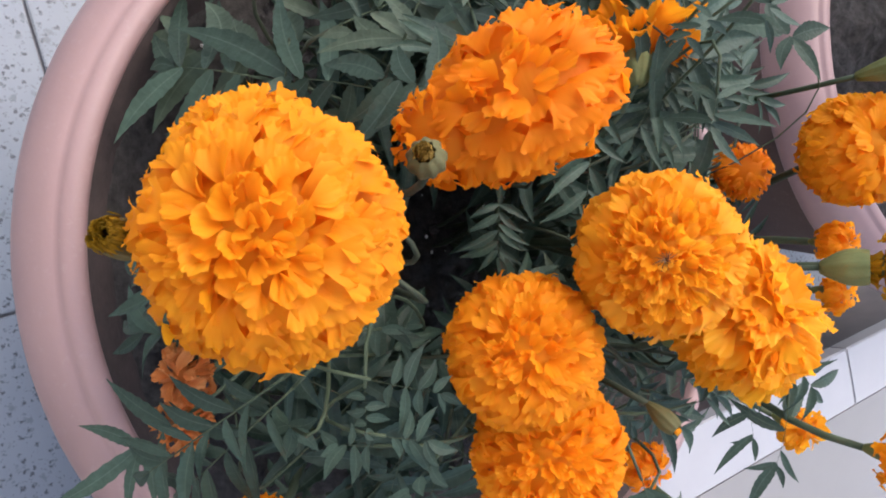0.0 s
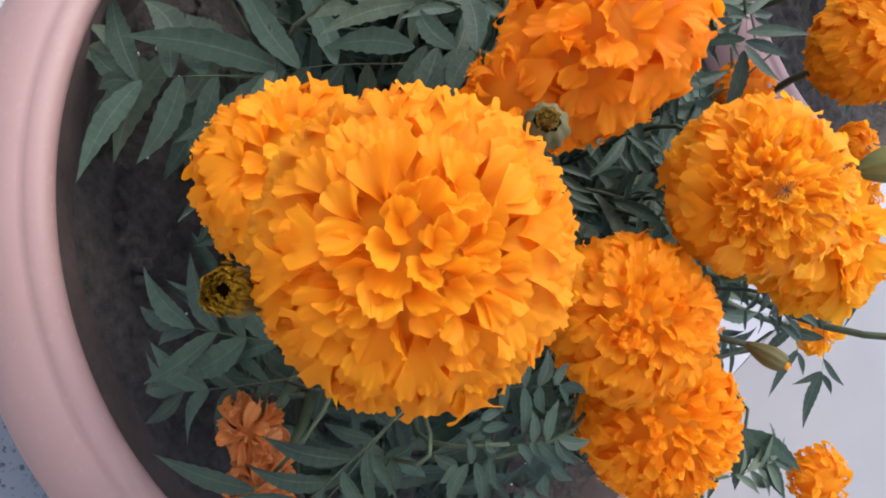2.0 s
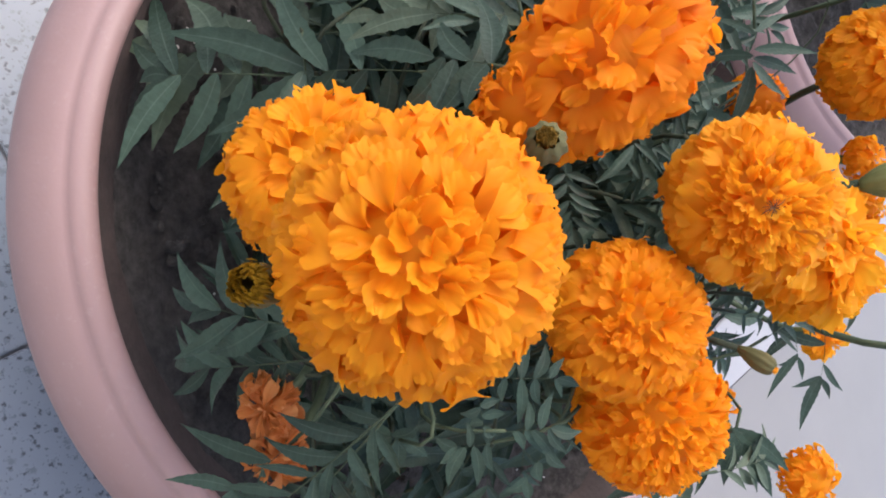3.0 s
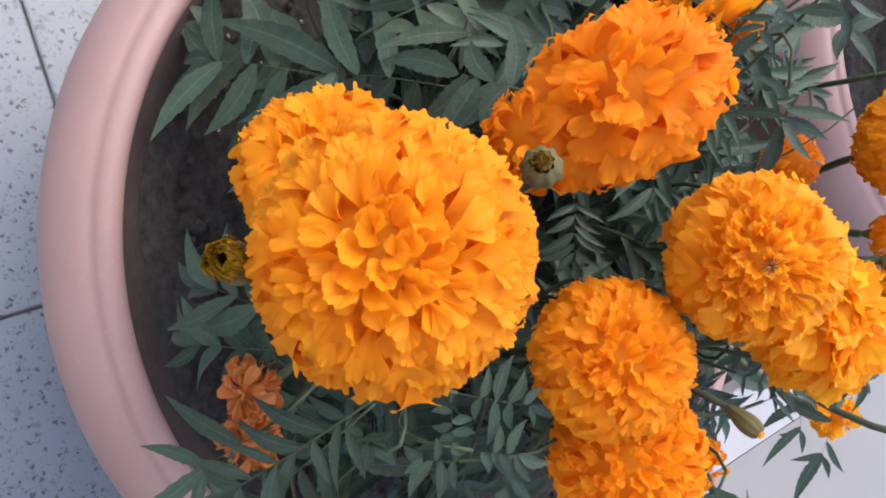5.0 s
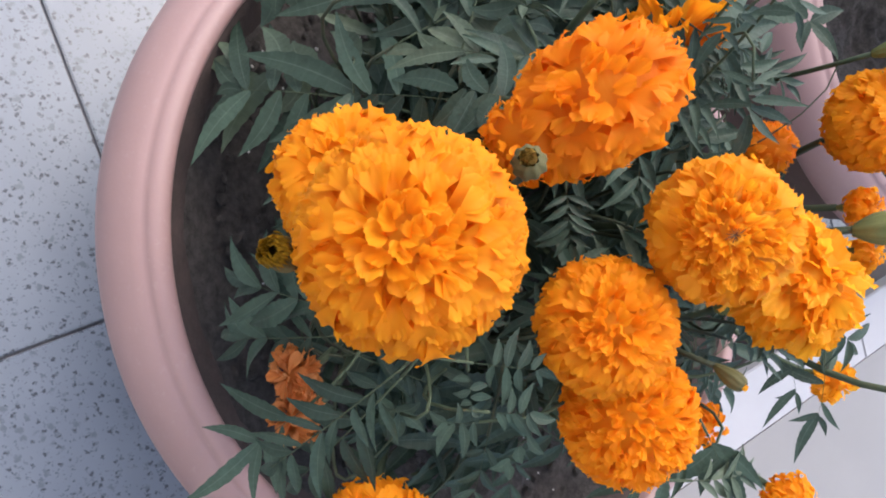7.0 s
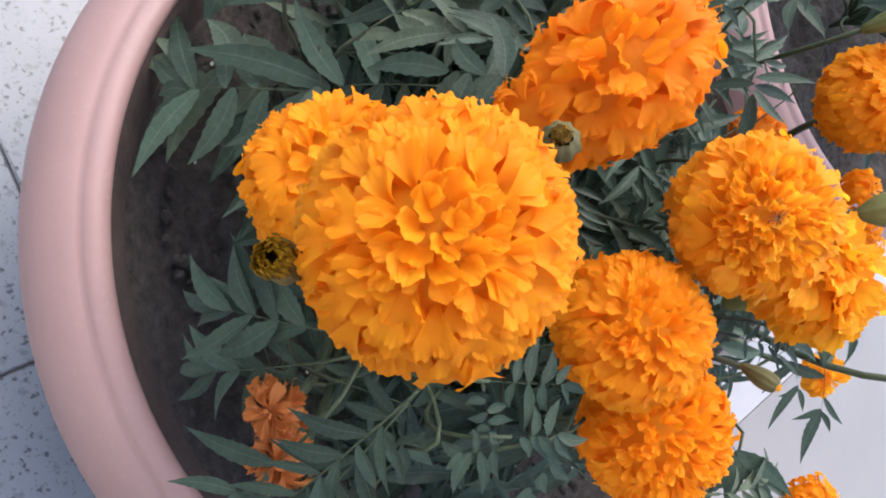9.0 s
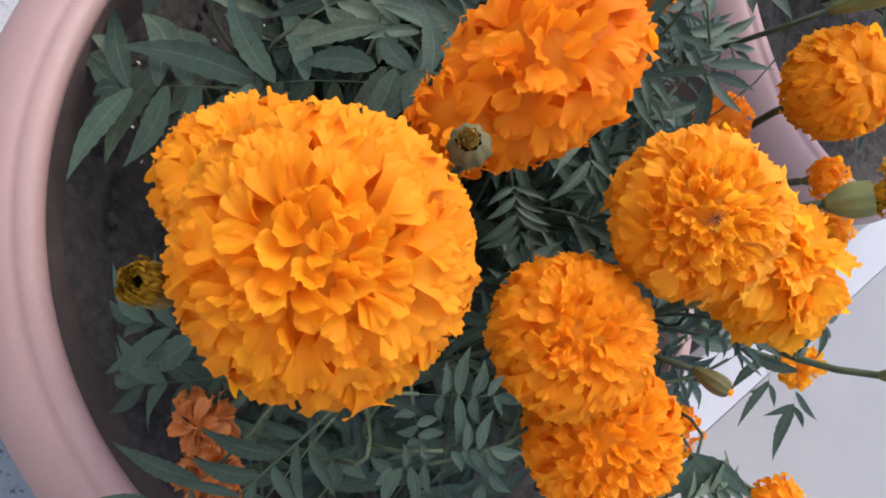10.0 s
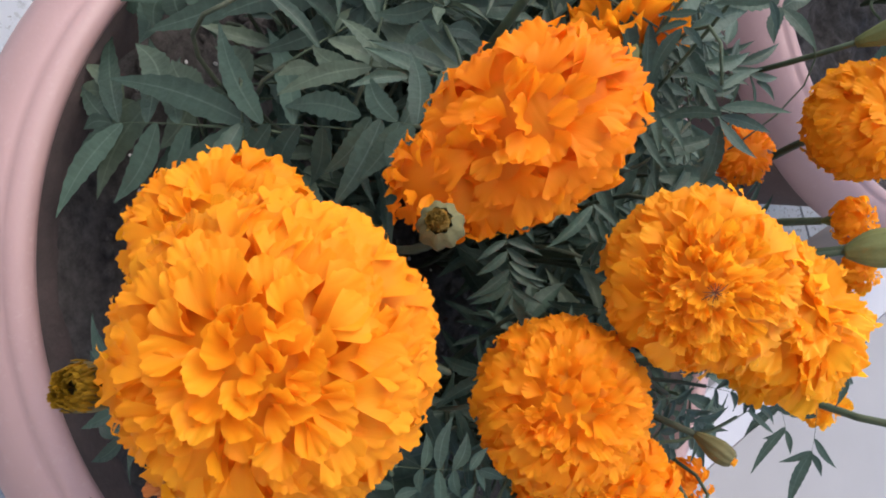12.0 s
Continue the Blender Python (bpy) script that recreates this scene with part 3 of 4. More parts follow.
bloom(middle, (0.033, 0.012, 0.432), 0.0300, (-0.30, 0.15, 0.80), FUNNEL, 120, "loose frilled golden orange flower head", seed=8, size=0.60, wide=0.80, rough=1.4, flat=0.75, ragged=0.14)
bloom(side, (0.043, -0.083, 0.420), 0.0260, (-0.10, -0.53, 0.84), FINE_WARM, 200, "domed orange flower head with small ruffled petals", seed=9, skirt=SKIRT_WARM, inner=40, share=0.12, size=0.36, wide=1.02, small=0.8, lean=(2, 22), rough=0.95, eye=CENTRE_WARM, ragged=0.04)
bloom(side, (0.082, -0.062, 0.406), 0.0277, (-0.05, -0.50, 0.83), FINE_WARM, 330, "orange flower head below another bloom", seed=10, skirt=SKIRT_WARM, inner=110, share=0.28, size=0.30, wide=0.98, under=0.4, small=0.7, lean=(2, 22), rough=0.95, eye=CENTRE_WARM, ragged=0.04)
bloom(rear, (-0.034, 0.076, 0.439), 0.0235, (-0.02, -0.40, 0.80), BROAD, 150, "round orange flower head on a dark stem", seed=12, skirt=SKIRT, size=0.46, wide=0.9, lean=(2, 22), rough=1.2, mat=DARK_SHADED_STEM)
bloom(side, (0.125, -0.153, 0.356), 0.0261, (-0.15, -0.35, 0.906), FINE, 170, "low orange flower head over the rim", seed=13, lean=(2, 22), size=0.42, wide=0.88, foot=(0.07, -0.09, 0.226))
bud(back, (-0.0607, -0.0060, 0.3951), (-0.0756, -0.0046, 0.3907), 0.0095, BROAD_DEEP, 24, "half-opened deep orange flower", close=0.1, fold=0.45, tuft=3.2, broad=1.7)
bloom(back, (-0.094, -0.064, 0.430), 0.0145, (-0.2, -0.2, 0.9), BROAD_DEEP, 60, "small deep orange flower head", seed=15)
bloom(middle, (-0.031, 0.071, 0.386), 0.0140, (0.0, -0.5, 0.8), BROAD_DEEP, 50, "small low orange flower head", seed=16, size=0.5)
bloom(rear, (0.0045, 0.0841, 0.4247), 0.0100, (0.1, 0.1, 0.9), BROAD, 60, "small orange flower head near the far rim", seed=17, size=0.55, ragged=0.12, heart=0.5)
bloom(rear, (0.0262, 0.0875, 0.4223), 0.0090, (0.1, 0.3, 0.9), BROAD, 50, "small drooping orange flower head", seed=18, size=0.6, ragged=0.2, heart=0.5)
bloom(rear, (0.098, 0.108, 0.443), 0.0165, (0.05, 0.10, 1.0), BROAD, 60, "orange flower opening on a flared green calyx", seed=19, size=0.55, ragged=0.15, heart=0.5)
bloom(rear, (0.107, 0.160, 0.355), 0.0140, (0.3, 0.2, 0.8), FUNNEL, 24, "spent golden flower losing its petals", seed=20, size=0.8, rough=2.5, heart=0.5)
bloom(side, (0.104, 0.014, 0.377), 0.0105, (0.3, 0.0, 0.9), BROAD_DEEP, 36, "small orange flower beside the rim", seed=21, size=0.7, ragged=0.2, heart=0.5)
bloom(side, (0.139, 0.036, 0.405), 0.0130, (0.2, -0.3, 0.9), BROAD, 44, "small orange flower outside the rim", seed=22, size=0.5)
for k, (x, y, z) in enumerate(((0.0545, -0.177, 0.343), (0.071, -0.177, 0.343))):
    bloom(front, (x, y, z), 0.0105, (0.05, -0.75, 0.65), SHRIVEL, 40, "wilted brown orange flower head", seed=30 + k, size=0.85, rough=2.0, flat=0.8, ragged=0.15, heart=0.4)

bloom(rear, (0.0152, 0.0765, 0.4600), 0.0160, (0.02, 0.48, 0.85), STRAPS, 120, "mustard flower head opening from a large green bud", seed=23, size=0.46, wide=0.62, lean=(4, 40), rough=1.6, ragged=0.10, foot=(0.02, 0.06, 0.226))

# buds
bud(front, (0.0118, -0.1985, 0.4238), (0.008, -0.2128, 0.4380), 0.0059, BUDDING, 110, "brown opening bud", close=0.05, hollow=0.40, fold=0.02, tuft=0.75, cup=OLIVE, broad=0.40, waist=0.78)
bud(back, (-0.0105, -0.1315, 0.4445), (-0.0140, -0.1400, 0.4555), 0.0055, TANNED, 46, "closed green bud with dull yellow tip", foot=(-0.03, -0.11, 0.226), mat=DARK_SHADED_STEM, close=0.45, fold=-0.22, tuft=0.78, cup=BRACT, broad=0.9)
bud(side, (0.064, -0.033, 0.426), (0.0735, -0.0293, 0.4385), 0.0037, FINE_GOLD, 10, "slim closed yellow green bud", mat=DARK_SHADED_STEM, close=0.45, fold=-0.35, tuft=0.7, cup=BRACT)
bud(rear, (0.0153, 0.0565, 0.4338), (0.0154, 0.0674, 0.4520), 0.0074, STRAPS, 14, "large green bud with short golden petals", close=0.1, fold=0.0, tuft=1.2, foot=(0.02, 0.06, 0.226))
bud(rear, (-0.065, 0.075, 0.440), (-0.066, 0.076, 0.485), 0.0065, FINE_GOLD, 10, "long green bud", foot=(-0.085, 0.13, 0.226))

# leaves that stand out
leaf(back, (-0.098, -0.060, 0.360), (-0.085, -0.085, 0.390), 4, 0.50, 0.06, seed=5, pale=True)
leaf(back, (-0.070, -0.060, 0.385), (-0.062, -0.105, 0.390), 4, 0.50, 0.06, seed=26)
leaf(back, (-0.120, -0.050, 0.350), (-0.140, -0.110, 0.300), 5, 0.40, 0.06, seed=27)
leaf(front, (0.030, -0.168, 0.375), (0.017, -0.190, 0.335), 4, 0.60, 0.06, seed=6, angle=42)
leaf(front, (0.040, -0.165, 0.360), (0.040, -0.190, 0.310), 4, 0.45, 0.06, seed=7, angle=42)
leaf(front, (0.048, -0.160, 0.407), (0.085, -0.192, 0.356), 6, 0.30, 0.06, seed=9)
leaf(front, (0.055, -0.150, 0.385), (0.100, -0.175, 0.330), 5, 0.34, 0.06, seed=28)
leaf(rear, (0.054, 0.066, 0.411), (0.072, 0.091, 0.408), 3, 0.70, 0.06, seed=22)
leaf(rear, (0.004, 0.088, 0.372), (-0.016, 0.070, 0.384), 3, 0.62, 0.06, seed=41)
leaf(rear, (0.012, 0.070, 0.365), (-0.006, 0.058, 0.378), 3, 0.62, 0.06, seed=42)
leaf(side, (0.069, 0.002, 0.415), (0.064, 0.036, 0.412), 4, 0.55, 0.06, seed=23)
leaf(side, (0.107, -0.020, 0.402), (0.1165, -0.048, 0.388), 3, 0.75, 0.06, seed=24)
# small leaves beside the slim bud and between the stacked blooms and the rim
for base, tip, pairs, wide in (((0.058, -0.012, 0.398), (0.074, 0.006, 0.396), 3, 0.60), ((0.060, 0.010, 0.398), (0.069, 0.034, 0.400), 3, 0.62),
                               ((0.064, -0.020, 0.392), (0.082, -0.005, 0.390), 3, 0.60), ((0.060, 0.036, 0.400), (0.070, 0.060, 0.402), 3, 0.60),
                               ((0.062, 0.000, 0.385), (0.083, 0.014, 0.384), 3, 0.55), ((0.092, -0.096, 0.355), (0.120, -0.104, 0.350), 3, 0.50),
                               ((0.096, -0.075, 0.350), (0.123, -0.082, 0.346), 3, 0.50)):
    leaf(side, base, tip, pairs, wide, 0.06, (0, -0.4, 0.9), 900 + round(base[0] * 1000), joined=False)
    stem(side, side.location, Vector(base), Vector(tip) - Vector(base), 0.0010, DARK_SHADED_STEM)
leaf(side, (0.115, -0.030, 0.405), (0.118, 0.003, 0.410), 5, 0.46, 0.06, seed=25, pale=True)

open_leaf(back, (-0.0994, -0.0879, 0.3638), (-0.1261, -0.1447, 0.2799), ((0.15, (-0.1030, -0.1386, 0.3226), 0.0090), (0.05, (-0.0872, -0.1286, 0.3336), 0.0070), (0.20, (-0.1190, -0.1457, 0.3109), 0.0080), (0.50, (-0.1075, -0.1582, 0.2933), 0.0070), (0.55, (-0.1317, -0.1540, 0.2943), 0.0070), (0.25, (-0.1272, -0.1013, 0.3439), 0.0070), (0.02, (-0.0881, -0.1025, 0.3527), 0.0060), (1.00, (-0.1267, -0.1602, 0.2694), 0.0060)), wide=1.45)
open_leaf(back, (-0.0679, -0.1028, 0.3820), (-0.0742, -0.1191, 0.3590), ((0.20, (-0.0649, -0.1333, 0.3588), 0.0062), (0.50, (-0.0805, -0.1210, 0.3639), 0.0060), (0.00, (-0.0869, -0.1147, 0.3743), 0.0055), (0.00, (-0.0563, -0.1103, 0.3766), 0.0060), (0.95, (-0.0738, -0.1287, 0.3494), 0.0045)), PALE_LEAFLETS)
open_leaf(back, (-0.0783, -0.0851, 0.3919), (-0.1018, -0.0791, 0.3699), ((0.10, (-0.0738, -0.0970, 0.3810), 0.0060), (0.40, (-0.0903, -0.0999, 0.3714), 0.0065), (0.60, (-0.1102, -0.0808, 0.3795), 0.0060), (0.10, (-0.0695, -0.0842, 0.3896), 0.0055), (0.50, (-0.0919, -0.0727, 0.3872), 0.0060), (0.90, (-0.1066, -0.0880, 0.3665), 0.0060), (0.00, (-0.0729, -0.0764, 0.3976), 0.0060)))
open_leaf(front, (0.0644, -0.1762, 0.3579), (0.0789, -0.1905, 0.3380), ((1.00, (0.0718, -0.2097, 0.3273), 0.0062), (1.00, (0.1003, -0.2215, 0.3270), 0.0078), (0.98, (0.1043, -0.1942, 0.3357), 0.0056), (0.85, (0.1014, -0.1860, 0.3373), 0.0065), (0.35, (0.0565, -0.2023, 0.3232), 0.0085), (0.50, (0.1145, -0.1791, 0.3265), 0.0060)), wide=0.85)
open_leaf(rear, (0.0777, 0.0742, 0.3842), (0.0998, 0.0825, 0.3816), ((0.80, (0.1150, 0.0651, 0.3729), 0.0075), (0.90, (0.1000, 0.0723, 0.3766), 0.0055), (0.30, (0.0965, 0.0617, 0.3748), 0.0080), (0.10, (0.0581, 0.0794, 0.3869), 0.0120), (0.90, (0.1097, 0.0828, 0.3823), 0.0050)), wide=0.62)
open_leaf(rear, (0.0876, 0.1004, 0.3874), (0.1121, 0.0956, 0.3842), ((0.95, (0.1363, 0.0834, 0.3768), 0.0105), (1.00, (0.1236, 0.0988, 0.3858), 0.0055), (0.70, (0.1210, 0.1060, 0.3899), 0.0060), (0.95, (0.1139, 0.0821, 0.3765), 0.0055), (0.10, (0.0709, 0.1149, 0.3902), 0.0140), (0.10, (0.0563, 0.1034, 0.3839), 0.0120), (0.30, (0.0794, 0.0778, 0.3713), 0.0100)), wide=0.62)
open_leaf(side, (0.0972, -0.0154, 0.4045), (0.1204, -0.0091, 0.4076), ((0.20, (0.1180, -0.0006, 0.4124), 0.0080), (0.20, (0.1250, 0.0051, 0.4155), 0.0070), (0.50, (0.1250, -0.0191, 0.4018), 0.0060), (0.60, (0.1343, -0.0018, 0.4114), 0.0070), (0.30, (0.1181, -0.0333, 0.3939), 0.0090)))
open_leaf(middle, (-0.0519, -0.0006, 0.4315), (-0.0367, -0.001, 0.4279), ((0.75, (-0.0435, -0.0089, 0.4093), 0.0063), (1.00, (-0.0139, 0.0011, 0.4127), 0.0093), (0.90, (-0.0238, 0.0093, 0.4343), 0.0059), (0.60, (-0.0371, 0.0153, 0.4451), 0.0063), (0.80, (-0.032, 0.0224, 0.4331), 0.0063), (0.25, (-0.0589, -0.0036, 0.4159), 0.0051), (0.20, (-0.0543, 0.0127, 0.4372), 0.0046)), wide=0.72)
open_leaf(middle, (-0.0784, -0.0074, 0.4371), (-0.0706, -0.0127, 0.4269), ((1.00, (-0.0568, -0.0151, 0.4135), 0.0071), (0.95, (-0.0624, -0.0044, 0.4284), 0.0046), (0.80, (-0.0716, -0.0155, 0.4173), 0.0042), (0.50, (-0.0788, -0.0135, 0.4191), 0.0046), (0.30, (-0.0719, 0.0026, 0.4344), 0.0042), (0.20, (-0.0857, -0.008, 0.4255), 0.0046)), wide=0.72)
open_leaf(middle, (-0.0849, 0.0623, 0.4196), (-0.0879, 0.0587, 0.4172), ((0.90, (-0.0891, 0.0375, 0.4028), 0.0100), (0.50, (-0.1052, 0.0540, 0.4144), 0.0080), (0.20, (-0.0715, 0.0587, 0.4169), 0.0060), (0.10, (-0.0665, 0.0727, 0.4262), 0.0060), (0.10, (-0.0892, 0.0764, 0.4293), 0.0080)), thick=0.0004)
open_leaf(middle, (-0.0797, -0.0011, 0.4558), (-0.0715, -0.0009, 0.4524), ((1.00, (-0.0756, -0.0079, 0.4362), 0.0070), (0.95, (-0.0619, 0.0064, 0.4489), 0.0041), (0.50, (-0.0716, 0.0138, 0.4571), 0.0049), (0.30, (-0.0848, -0.0003, 0.4441), 0.0045), (0.30, (-0.0813, 0.0107, 0.4563), 0.0041)), wide=0.72)

open_leaf(back, (-0.0777, -0.1147, 0.3294), (-0.0863, -0.1623, 0.2610), ((0.20, (-0.0967, -0.1358, 0.3083), 0.0080), (0.45, (-0.0972, -0.1487, 0.2904), 0.0100), (0.70, (-0.1085, -0.1582, 0.2751), 0.0090), (1.00, (-0.0946, -0.1810, 0.2484), 0.0080), (0.90, (-0.0689, -0.1746, 0.2559), 0.0080), (0.50, (-0.0629, -0.1562, 0.2827), 0.0090), (0.75, (-0.0476, -0.1777, 0.2587), 0.0090), (0.30, (-0.0650, -0.1387, 0.3019), 0.0080), (1.00, (-0.1053, -0.1748, 0.2529), 0.0070)), PALE_LEAFLETS, wide=1.3)
open_leaf(back, (-0.1321, -0.1265, 0.2924), (-0.1327, -0.1459, 0.2610), ((0.60, (-0.1159, -0.1471, 0.2671), 0.0090), (1.00, (-0.1142, -0.1522, 0.2564), 0.0080), (0.50, (-0.1154, -0.1345, 0.2775), 0.0080), (0.30, (-0.1083, -0.1282, 0.2853), 0.0090), (1.00, (-0.1351, -0.1589, 0.2523), 0.0080), (0.80, (-0.1488, -0.1476, 0.2639), 0.0080)), wide=1.4)
leaf(middle, (-0.0119, -0.0793, 0.4000), (0.0138, -0.0790, 0.3990), 6, 0.52, 0.06, seed=15, angle=60)

open_leaf(side, (0.0512, -0.1319, 0.4008), (0.0557, -0.1114, 0.4147), ((0.38, (0.0433, -0.1225, 0.4073), 0.0050), (0.55, (0.0401, -0.1155, 0.4118), 0.0062), (0.72, (0.0446, -0.1130, 0.4135), 0.0062), (0.90, (0.0501, -0.1083, 0.4164), 0.0045), (1.00, (0.0603, -0.1055, 0.4178), 0.0055), (0.36, (0.0616, -0.1236, 0.4014), 0.0045), (0.55, (0.0695, -0.1214, 0.4039), 0.0055), (0.72, (0.0646, -0.1149, 0.4094), 0.0052), (0.97, (0.0631, -0.1093, 0.4132), 0.0030)), wide=0.66)
open_leaf(side, (0.0528, -0.1309, 0.3989), (0.0689, -0.1292, 0.3970), ((0.30, (0.0579, -0.1360, 0.3952), 0.0045), (0.55, (0.0626, -0.1357, 0.3946), 0.0050), (0.85, (0.0674, -0.1333, 0.3951), 0.0040), (0.50, (0.0608, -0.1237, 0.4016), 0.0050), (0.70, (0.0659, -0.1228, 0.4015), 0.0055), (0.95, (0.0718, -0.1256, 0.3991), 0.0050), (1.00, (0.0747, -0.1290, 0.3970), 0.0050)), wide=0.66)
open_leaf(side, (0.0699, -0.1265, 0.4009), (0.0708, -0.1148, 0.4121), ((0.55, (0.0610, -0.1190, 0.4080), 0.0048), (0.80, (0.0602, -0.1120, 0.4132), 0.0056), (1.00, (0.0736, -0.1062, 0.4169), 0.0062), (0.50, (0.0816, -0.1134, 0.4067), 0.0060), (0.65, (0.0819, -0.1138, 0.4107), 0.0062), (0.95, (0.0797, -0.1111, 0.4137), 0.0052), (0.30, (0.0774, -0.1213, 0.4049), 0.0050)), wide=0.66)
open_leaf(side, (0.0739, -0.1255, 0.3989), (0.0732, -0.1374, 0.3922), ((0.30, (0.0833, -0.1282, 0.3971), 0.0050), (0.60, (0.0869, -0.1334, 0.3939), 0.0062), (0.80, (0.0856, -0.1413, 0.3895), 0.0068), (1.00, (0.0775, -0.1426, 0.3890), 0.0058), (1.00, (0.0689, -0.1428, 0.3893), 0.0066), (0.70, (0.0660, -0.1338, 0.3945), 0.0040)), wide=0.66)
open_leaf(side, (0.0806, -0.1034, 0.3976), (0.0926, -0.1123, 0.3920), ((0.50, (0.0941, -0.1071, 0.3949), 0.0070), (0.90, (0.0949, -0.1182, 0.3885), 0.0070), (0.20, (0.0911, -0.0993, 0.3995), 0.0060), (1.00, (0.1002, -0.1122, 0.3918), 0.0060)), wide=0.66)
open_leaf(front, (0.0378, -0.1167, 0.3777), (0.0366, -0.1051, 0.3775), ((0.00, (0.0480, -0.1159, 0.3778), 0.0065), (0.30, (0.0451, -0.1048, 0.3822), 0.0060), (0.50, (0.0412, -0.1001, 0.3836), 0.0062), (0.10, (0.0394, -0.1054, 0.3834), 0.0060), (1.00, (0.0374, -0.0994, 0.3806), 0.0060)), wide=0.66)
open_leaf(front, (0.0715, -0.1454, 0.3738), (0.0698, -0.1456, 0.3622), ((0.50, (0.0680, -0.1372, 0.3729), 0.0080), (0.60, (0.0635, -0.1503, 0.3644), 0.0080), (0.50, (0.0757, -0.1518, 0.3643), 0.0080), (0.20, (0.0796, -0.1380, 0.3754), 0.0080), (0.20, (0.0826, -0.1486, 0.3693), 0.0080)), wide=0.66)


open_leaf(back, (-0.0433, -0.1106, 0.4076), (-0.0507, -0.1197, 0.3897), ((1.00, (-0.0629, -0.1293, 0.3516), 0.0075), (0.35, (-0.0650, -0.1147, 0.3883), 0.0062), (0.05, (-0.0698, -0.1049, 0.3984), 0.0062), (0.60, (-0.0239, -0.1334, 0.3881), 0.0068), (0.30, (-0.0306, -0.1269, 0.3962), 0.0062), (0.10, (-0.0312, -0.1193, 0.4014), 0.0060), (0.80, (-0.0355, -0.1302, 0.3784), 0.0060)), wide=1.2)
open_leaf(back, (-0.0487, -0.1169, 0.3792), (-0.0605, -0.1346, 0.3347), ((1.00, (-0.0928, -0.1704, 0.2762), 0.0105), (0.85, (-0.1046, -0.1355, 0.3159), 0.0085), (0.50, (-0.1004, -0.1209, 0.3257), 0.0075), (1.00, (-0.0462, -0.1670, 0.2967), 0.0090), (0.75, (-0.0413, -0.1466, 0.3190), 0.0080), (0.45, (-0.0369, -0.1316, 0.3412), 0.0070), (0.25, (-0.0347, -0.1238, 0.3525), 0.0060)), wide=1.15)
open_leaf(back, (-0.0641, -0.1448, 0.3171), (-0.0745, -0.1703, 0.2771), ((0.85, (-0.0403, -0.1936, 0.2662), 0.0085), (0.45, (-0.0430, -0.1743, 0.2760), 0.0085), (0.95, (-0.0536, -0.1869, 0.2556), 0.0070), (1.00, (-0.0958, -0.1779, 0.2567), 0.0070), (0.90, (-0.1263, -0.1620, 0.2464), 0.0090), (0.55, (-0.1168, -0.1473, 0.2562), 0.0085), (0.25, (-0.1057, -0.1386, 0.2690), 0.0080), (1.00, (-0.0742, -0.1802, 0.2667), 0.0060), (0.15, (-0.0424, -0.1596, 0.2860), 0.0080)), wide=1.15)

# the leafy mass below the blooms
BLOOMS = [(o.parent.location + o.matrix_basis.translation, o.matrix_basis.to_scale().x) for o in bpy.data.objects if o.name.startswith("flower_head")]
# fixed direction towards the camera; leaves must not cover blooms along it
VIEW_SIDE = Vector((0.0, -0.55, 0.83)).normalized()


def clear_of_bloom_views(p, margin):
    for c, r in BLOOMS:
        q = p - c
        s = q.dot(VIEW_SIDE)
        if s > -r and (q - VIEW_SIDE * s).length < r + margin:
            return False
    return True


def cleared_for_view(p):
    """Opens the camera's view to the second pot and the dark hollow between blooms."""
    if p.y > 0.085 and p.x < -0.02 and p.z > 0.34:
        return True
    return (p.xy - HOLLOW.xy).length < 0.034


HOLLOW = Vector((0.0, -0.028, 0.3))
rng = random.Random(77)
made = 0
ROOTS = (front, back, middle, side, rear)
for attempt in range(9000):
    if made >= 210:
        break
    x, y = rng.uniform(-0.19, 0.13), rng.uniform(-0.15, 0.13)
    z = rng.uniform(0.27, 0.395)
    if abs(x) < 0.055 and -0.14 < y < 0.02:
        z = rng.uniform(0.25, 0.30)
        if rng.random() < 0.9:
            continue
    if x * x + y * y > 0.175 ** 2 or (x > 0.075 and y > -0.02) or (y > -0.02 and x > -0.07 and z > 0.32):
        continue
    a = rng.uniform(0, 6.283)
    ln = rng.uniform(0.06, 0.10) * (0.6 if z < 0.305 and abs(x) < 0.05 else 1.0)
    base = Vector((x, y, z))
    tip = base + Vector((math.cos(a), math.sin(a), rng.uniform(-0.35, 0.25))) * ln
    if tip.y < -0.15 + 0.6 * max(0, -tip.x - 0.05) or tip.x > 0.125 or (tip.x > 0.08 and tip.y > -0.01) or tip.xy.length > 0.20:
        continue
    if abs(tip.x) < 0.05 and -0.14 < tip.y < 0.01 and max(z, tip.z) > 0.315:
        continue
    if not all(clear_of_bloom_views(base.lerp(tip, s), 0.012) for s in (0, 0.33, 0.66, 1.0)):
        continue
    root = min(ROOTS, key=lambda r: (r.location.xy - base.xy).length)
    pairs, wide, arch = rng.choice((4, 5, 5)), rng.uniform(0.36, 0.46), rng.choice((-0.05, 0.06, 0.14))
    up, young = (rng.gauss(0, 0.25), -0.3 + rng.gauss(0, 0.25), 0.9), rng.random() < 0.15
    foot = root.location + Vector((rng.gauss(0, 0.008), rng.gauss(0, 0.008), 0.0))
    made += 1
    if cleared_for_view(base) or cleared_for_view(tip):
        continue
    leaf(root, base, tip, pairs, wide, arch, up, 199 + made, young, joined=False)
    stem(root, foot, base, (math.cos(a), math.sin(a), 0.6), 0.0010, DARK_SHADED_STEM)

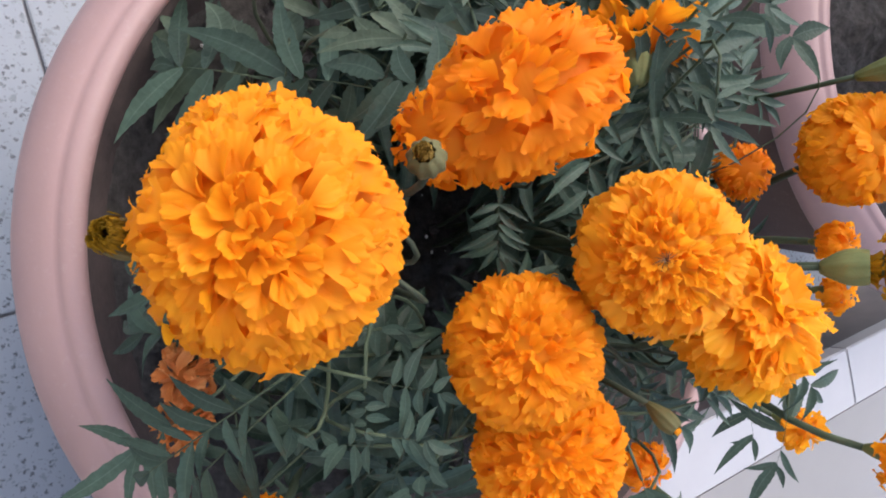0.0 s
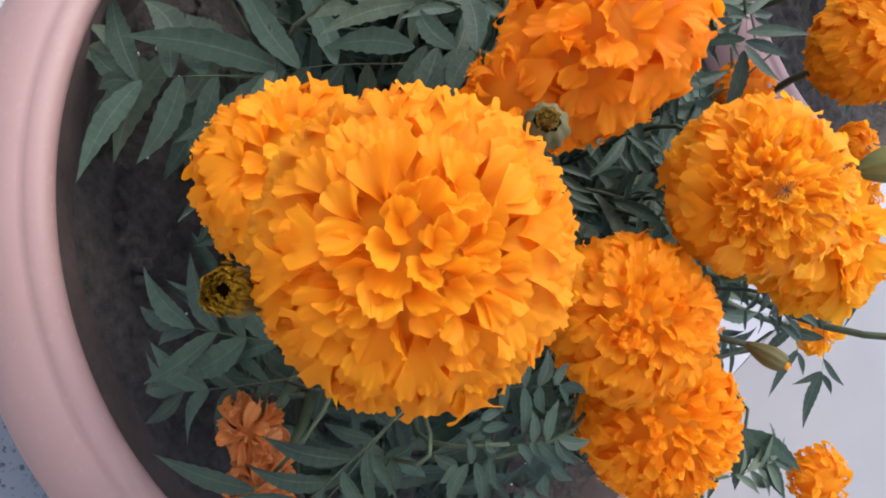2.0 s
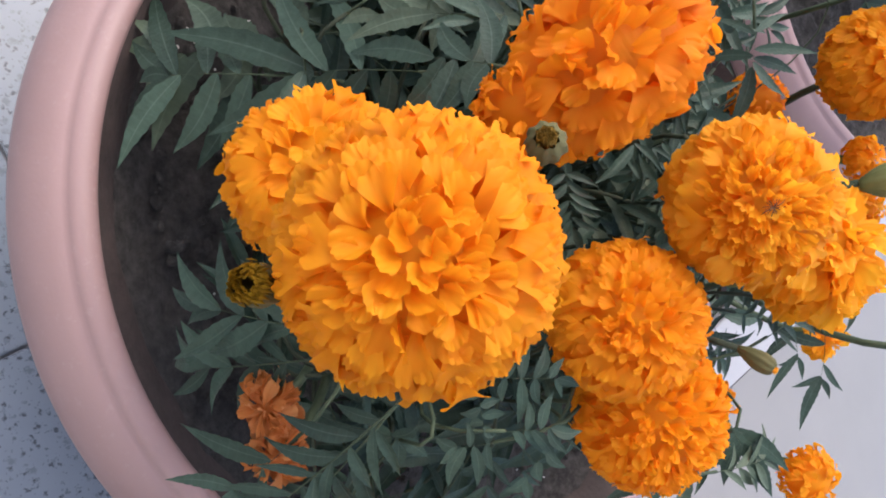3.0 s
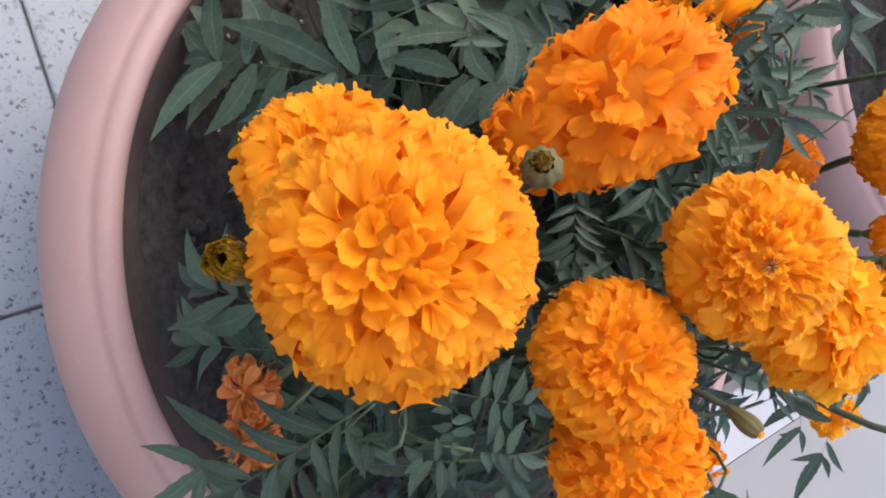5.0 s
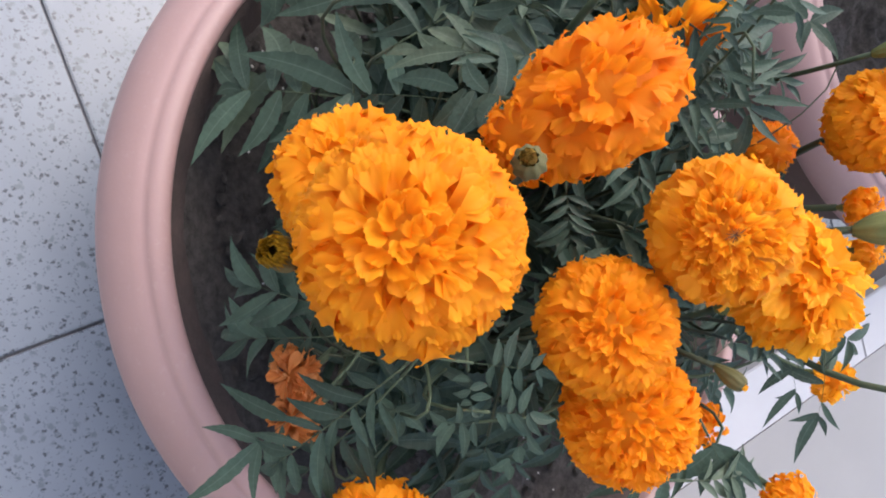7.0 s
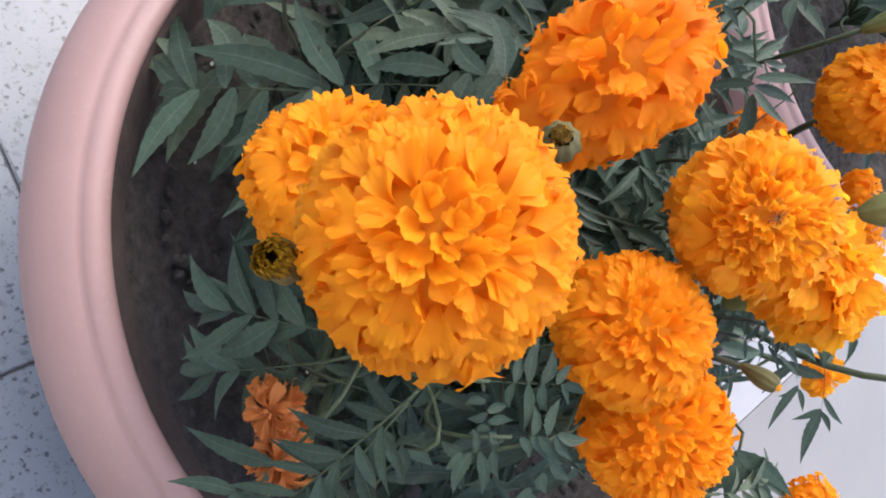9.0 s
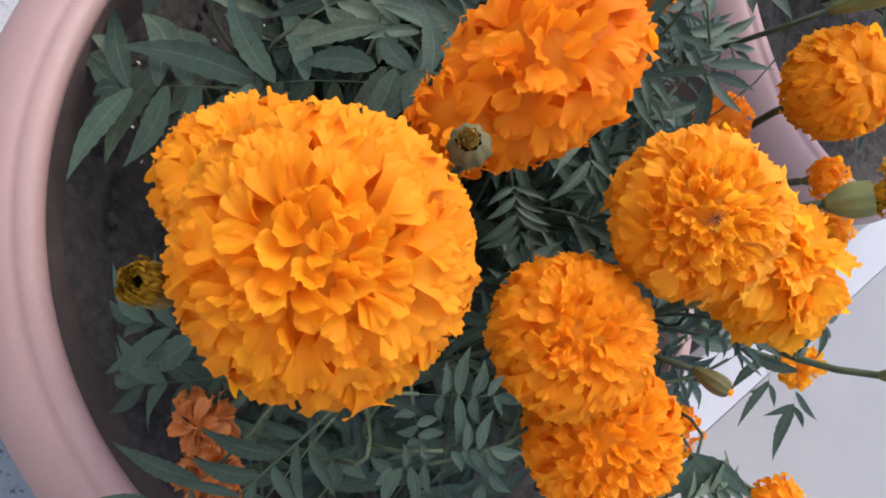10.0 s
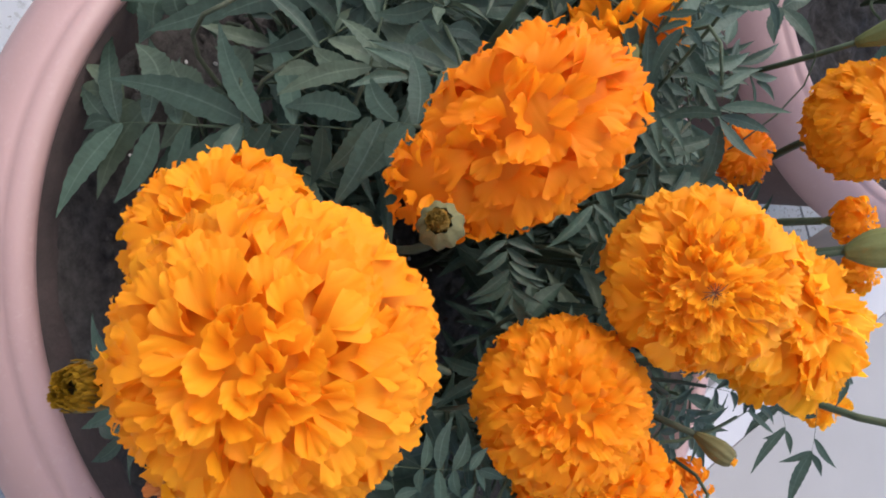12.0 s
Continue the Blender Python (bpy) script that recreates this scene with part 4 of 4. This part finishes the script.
# small leaves behind the deep orange bloom
for k in range(22):
    base = Vector((rng.uniform(-0.115, -0.035), rng.uniform(-0.03, 0.075), rng.uniform(0.35, 0.395)))
    a = rng.uniform(0, 6.283)
    tip = base + Vector((math.cos(a), math.sin(a), rng.uniform(-0.3, 0.2))) * rng.uniform(0.035, 0.055)
    if not clear_of_bloom_views(tip, 0.004) or not clear_of_bloom_views(base, 0.004):
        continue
    leaf(back, base, tip, 4, 0.44, 0.06, (0, -0.4, 0.9), 850 + k, joined=False, slim=0.9)
    stem(back, back.location, base, tip - base, 0.0009, DARK_SHADED_STEM)

# the leaves between the stacked blooms and the rim
for k in range(16):
    base = Vector((rng.uniform(0.055, 0.10), rng.uniform(-0.03, 0.07), rng.uniform(0.28, 0.35)))
    a = rng.uniform(0, 6.283)
    tip = base + Vector((math.cos(a), math.sin(a), rng.uniform(-0.3, 0.2))) * rng.uniform(0.045, 0.075)
    if tip.xy.length > 0.165 or not clear_of_bloom_views(tip, 0.0):
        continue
    leaf(side, base, tip, 4, 0.46, 0.06, (0, -0.4, 0.9), 800 + k, joined=False)
    stem(side, side.location, base, (math.cos(a), math.sin(a), 0.6), 0.0011)

# leaves added out of sight behind the large blooms to block light
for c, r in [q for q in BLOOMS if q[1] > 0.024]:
    across = VIEW_SIDE.orthogonal().normalized()
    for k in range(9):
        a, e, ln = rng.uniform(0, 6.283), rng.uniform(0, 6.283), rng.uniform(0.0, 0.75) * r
        under = c - VIEW_SIDE * (r + rng.uniform(0.012, 0.07))
        base = under + Matrix.Rotation(a, 3, VIEW_SIDE) @ across * ln
        tip = under + Matrix.Rotation(e, 3, VIEW_SIDE) @ across * r * 0.9 - VIEW_SIDE * 0.01
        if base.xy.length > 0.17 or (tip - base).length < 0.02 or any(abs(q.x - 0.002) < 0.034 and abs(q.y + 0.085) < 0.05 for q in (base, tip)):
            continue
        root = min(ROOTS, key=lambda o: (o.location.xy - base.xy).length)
        leaf(root, base, tip, 3, 0.55, 0.06, VIEW_SIDE, 700 + k, slim=1.1, joined=False)
        stem(root, root.location, base, tip - base, 0.0010, DARK_SHADED_STEM)

second = plant(-0.188, 0.535, "marigold plant in the second pot")
second["group"] = "marigold plants"
made = 0
while made < 38:
    if made < 14:
        x, y, z = rng.uniform(-0.30, -0.20), rng.uniform(0.42, 0.50), rng.uniform(0.29, 0.37)
    else:
        x, y, z = rng.uniform(-0.33, -0.08), rng.uniform(0.46, 0.68), rng.uniform(0.27, 0.40)
    a = rng.uniform(0, 6.283)
    base = Vector((x, y, z))
    leaf(second, base, base + Vector((math.cos(a), math.sin(a), rng.uniform(-0.2, 0.3))) * rng.uniform(0.07, 0.11), 4, 0.42, 0.06, seed=500 + made, joined=False, slim=1.15)
    stem(second, second.location, base, (math.cos(a), math.sin(a), 0.6), 0.0014)
    made += 1

# ---- the marble edge and the pale floor beyond it ----
EDGE, STEP = radians(104), 0.15
edge_dir, edge_out = Vector((math.cos(EDGE), math.sin(EDGE), 0)), Vector((math.sin(EDGE), -math.cos(EDGE), 0))
start = Vector((0.112, 0.486, 0))
frame_m = basis(start, edge_dir, edge_out, Vector((0, 0, 1)))
border = tagged(new("step"), "raised step with white marble edging and dark riser", "step", kind="structure")
part("riser", slab("riser", -6.0, 0.008, 6.0, 0.06, -0.012, STEP - 0.02, RISER, 0.0), border, frame_m, "deep brown riser")
strip_mesh = slab("marble_slab", -0.2994, 0.0, 0.2994, 0.063, STEP - 0.02, STEP, MARBLE, 0.0012)
for i in range(-8, 9):
    ob = new("marble_slab", strip_mesh)
    ob.parent = border
    ob.matrix_basis = frame_m @ Matrix.Translation((0.055 + 0.30 + 0.60 * i, 0, 0))
pale = tagged(new("pavement", slab("pavement", -20.0, 0.0645, 20.0, 20.0, -0.012, STEP - 0.0015, PALE_FLOOR, 0)), "smooth pale marble floor", "floor", kind="structure")
pale.matrix_basis = frame_m
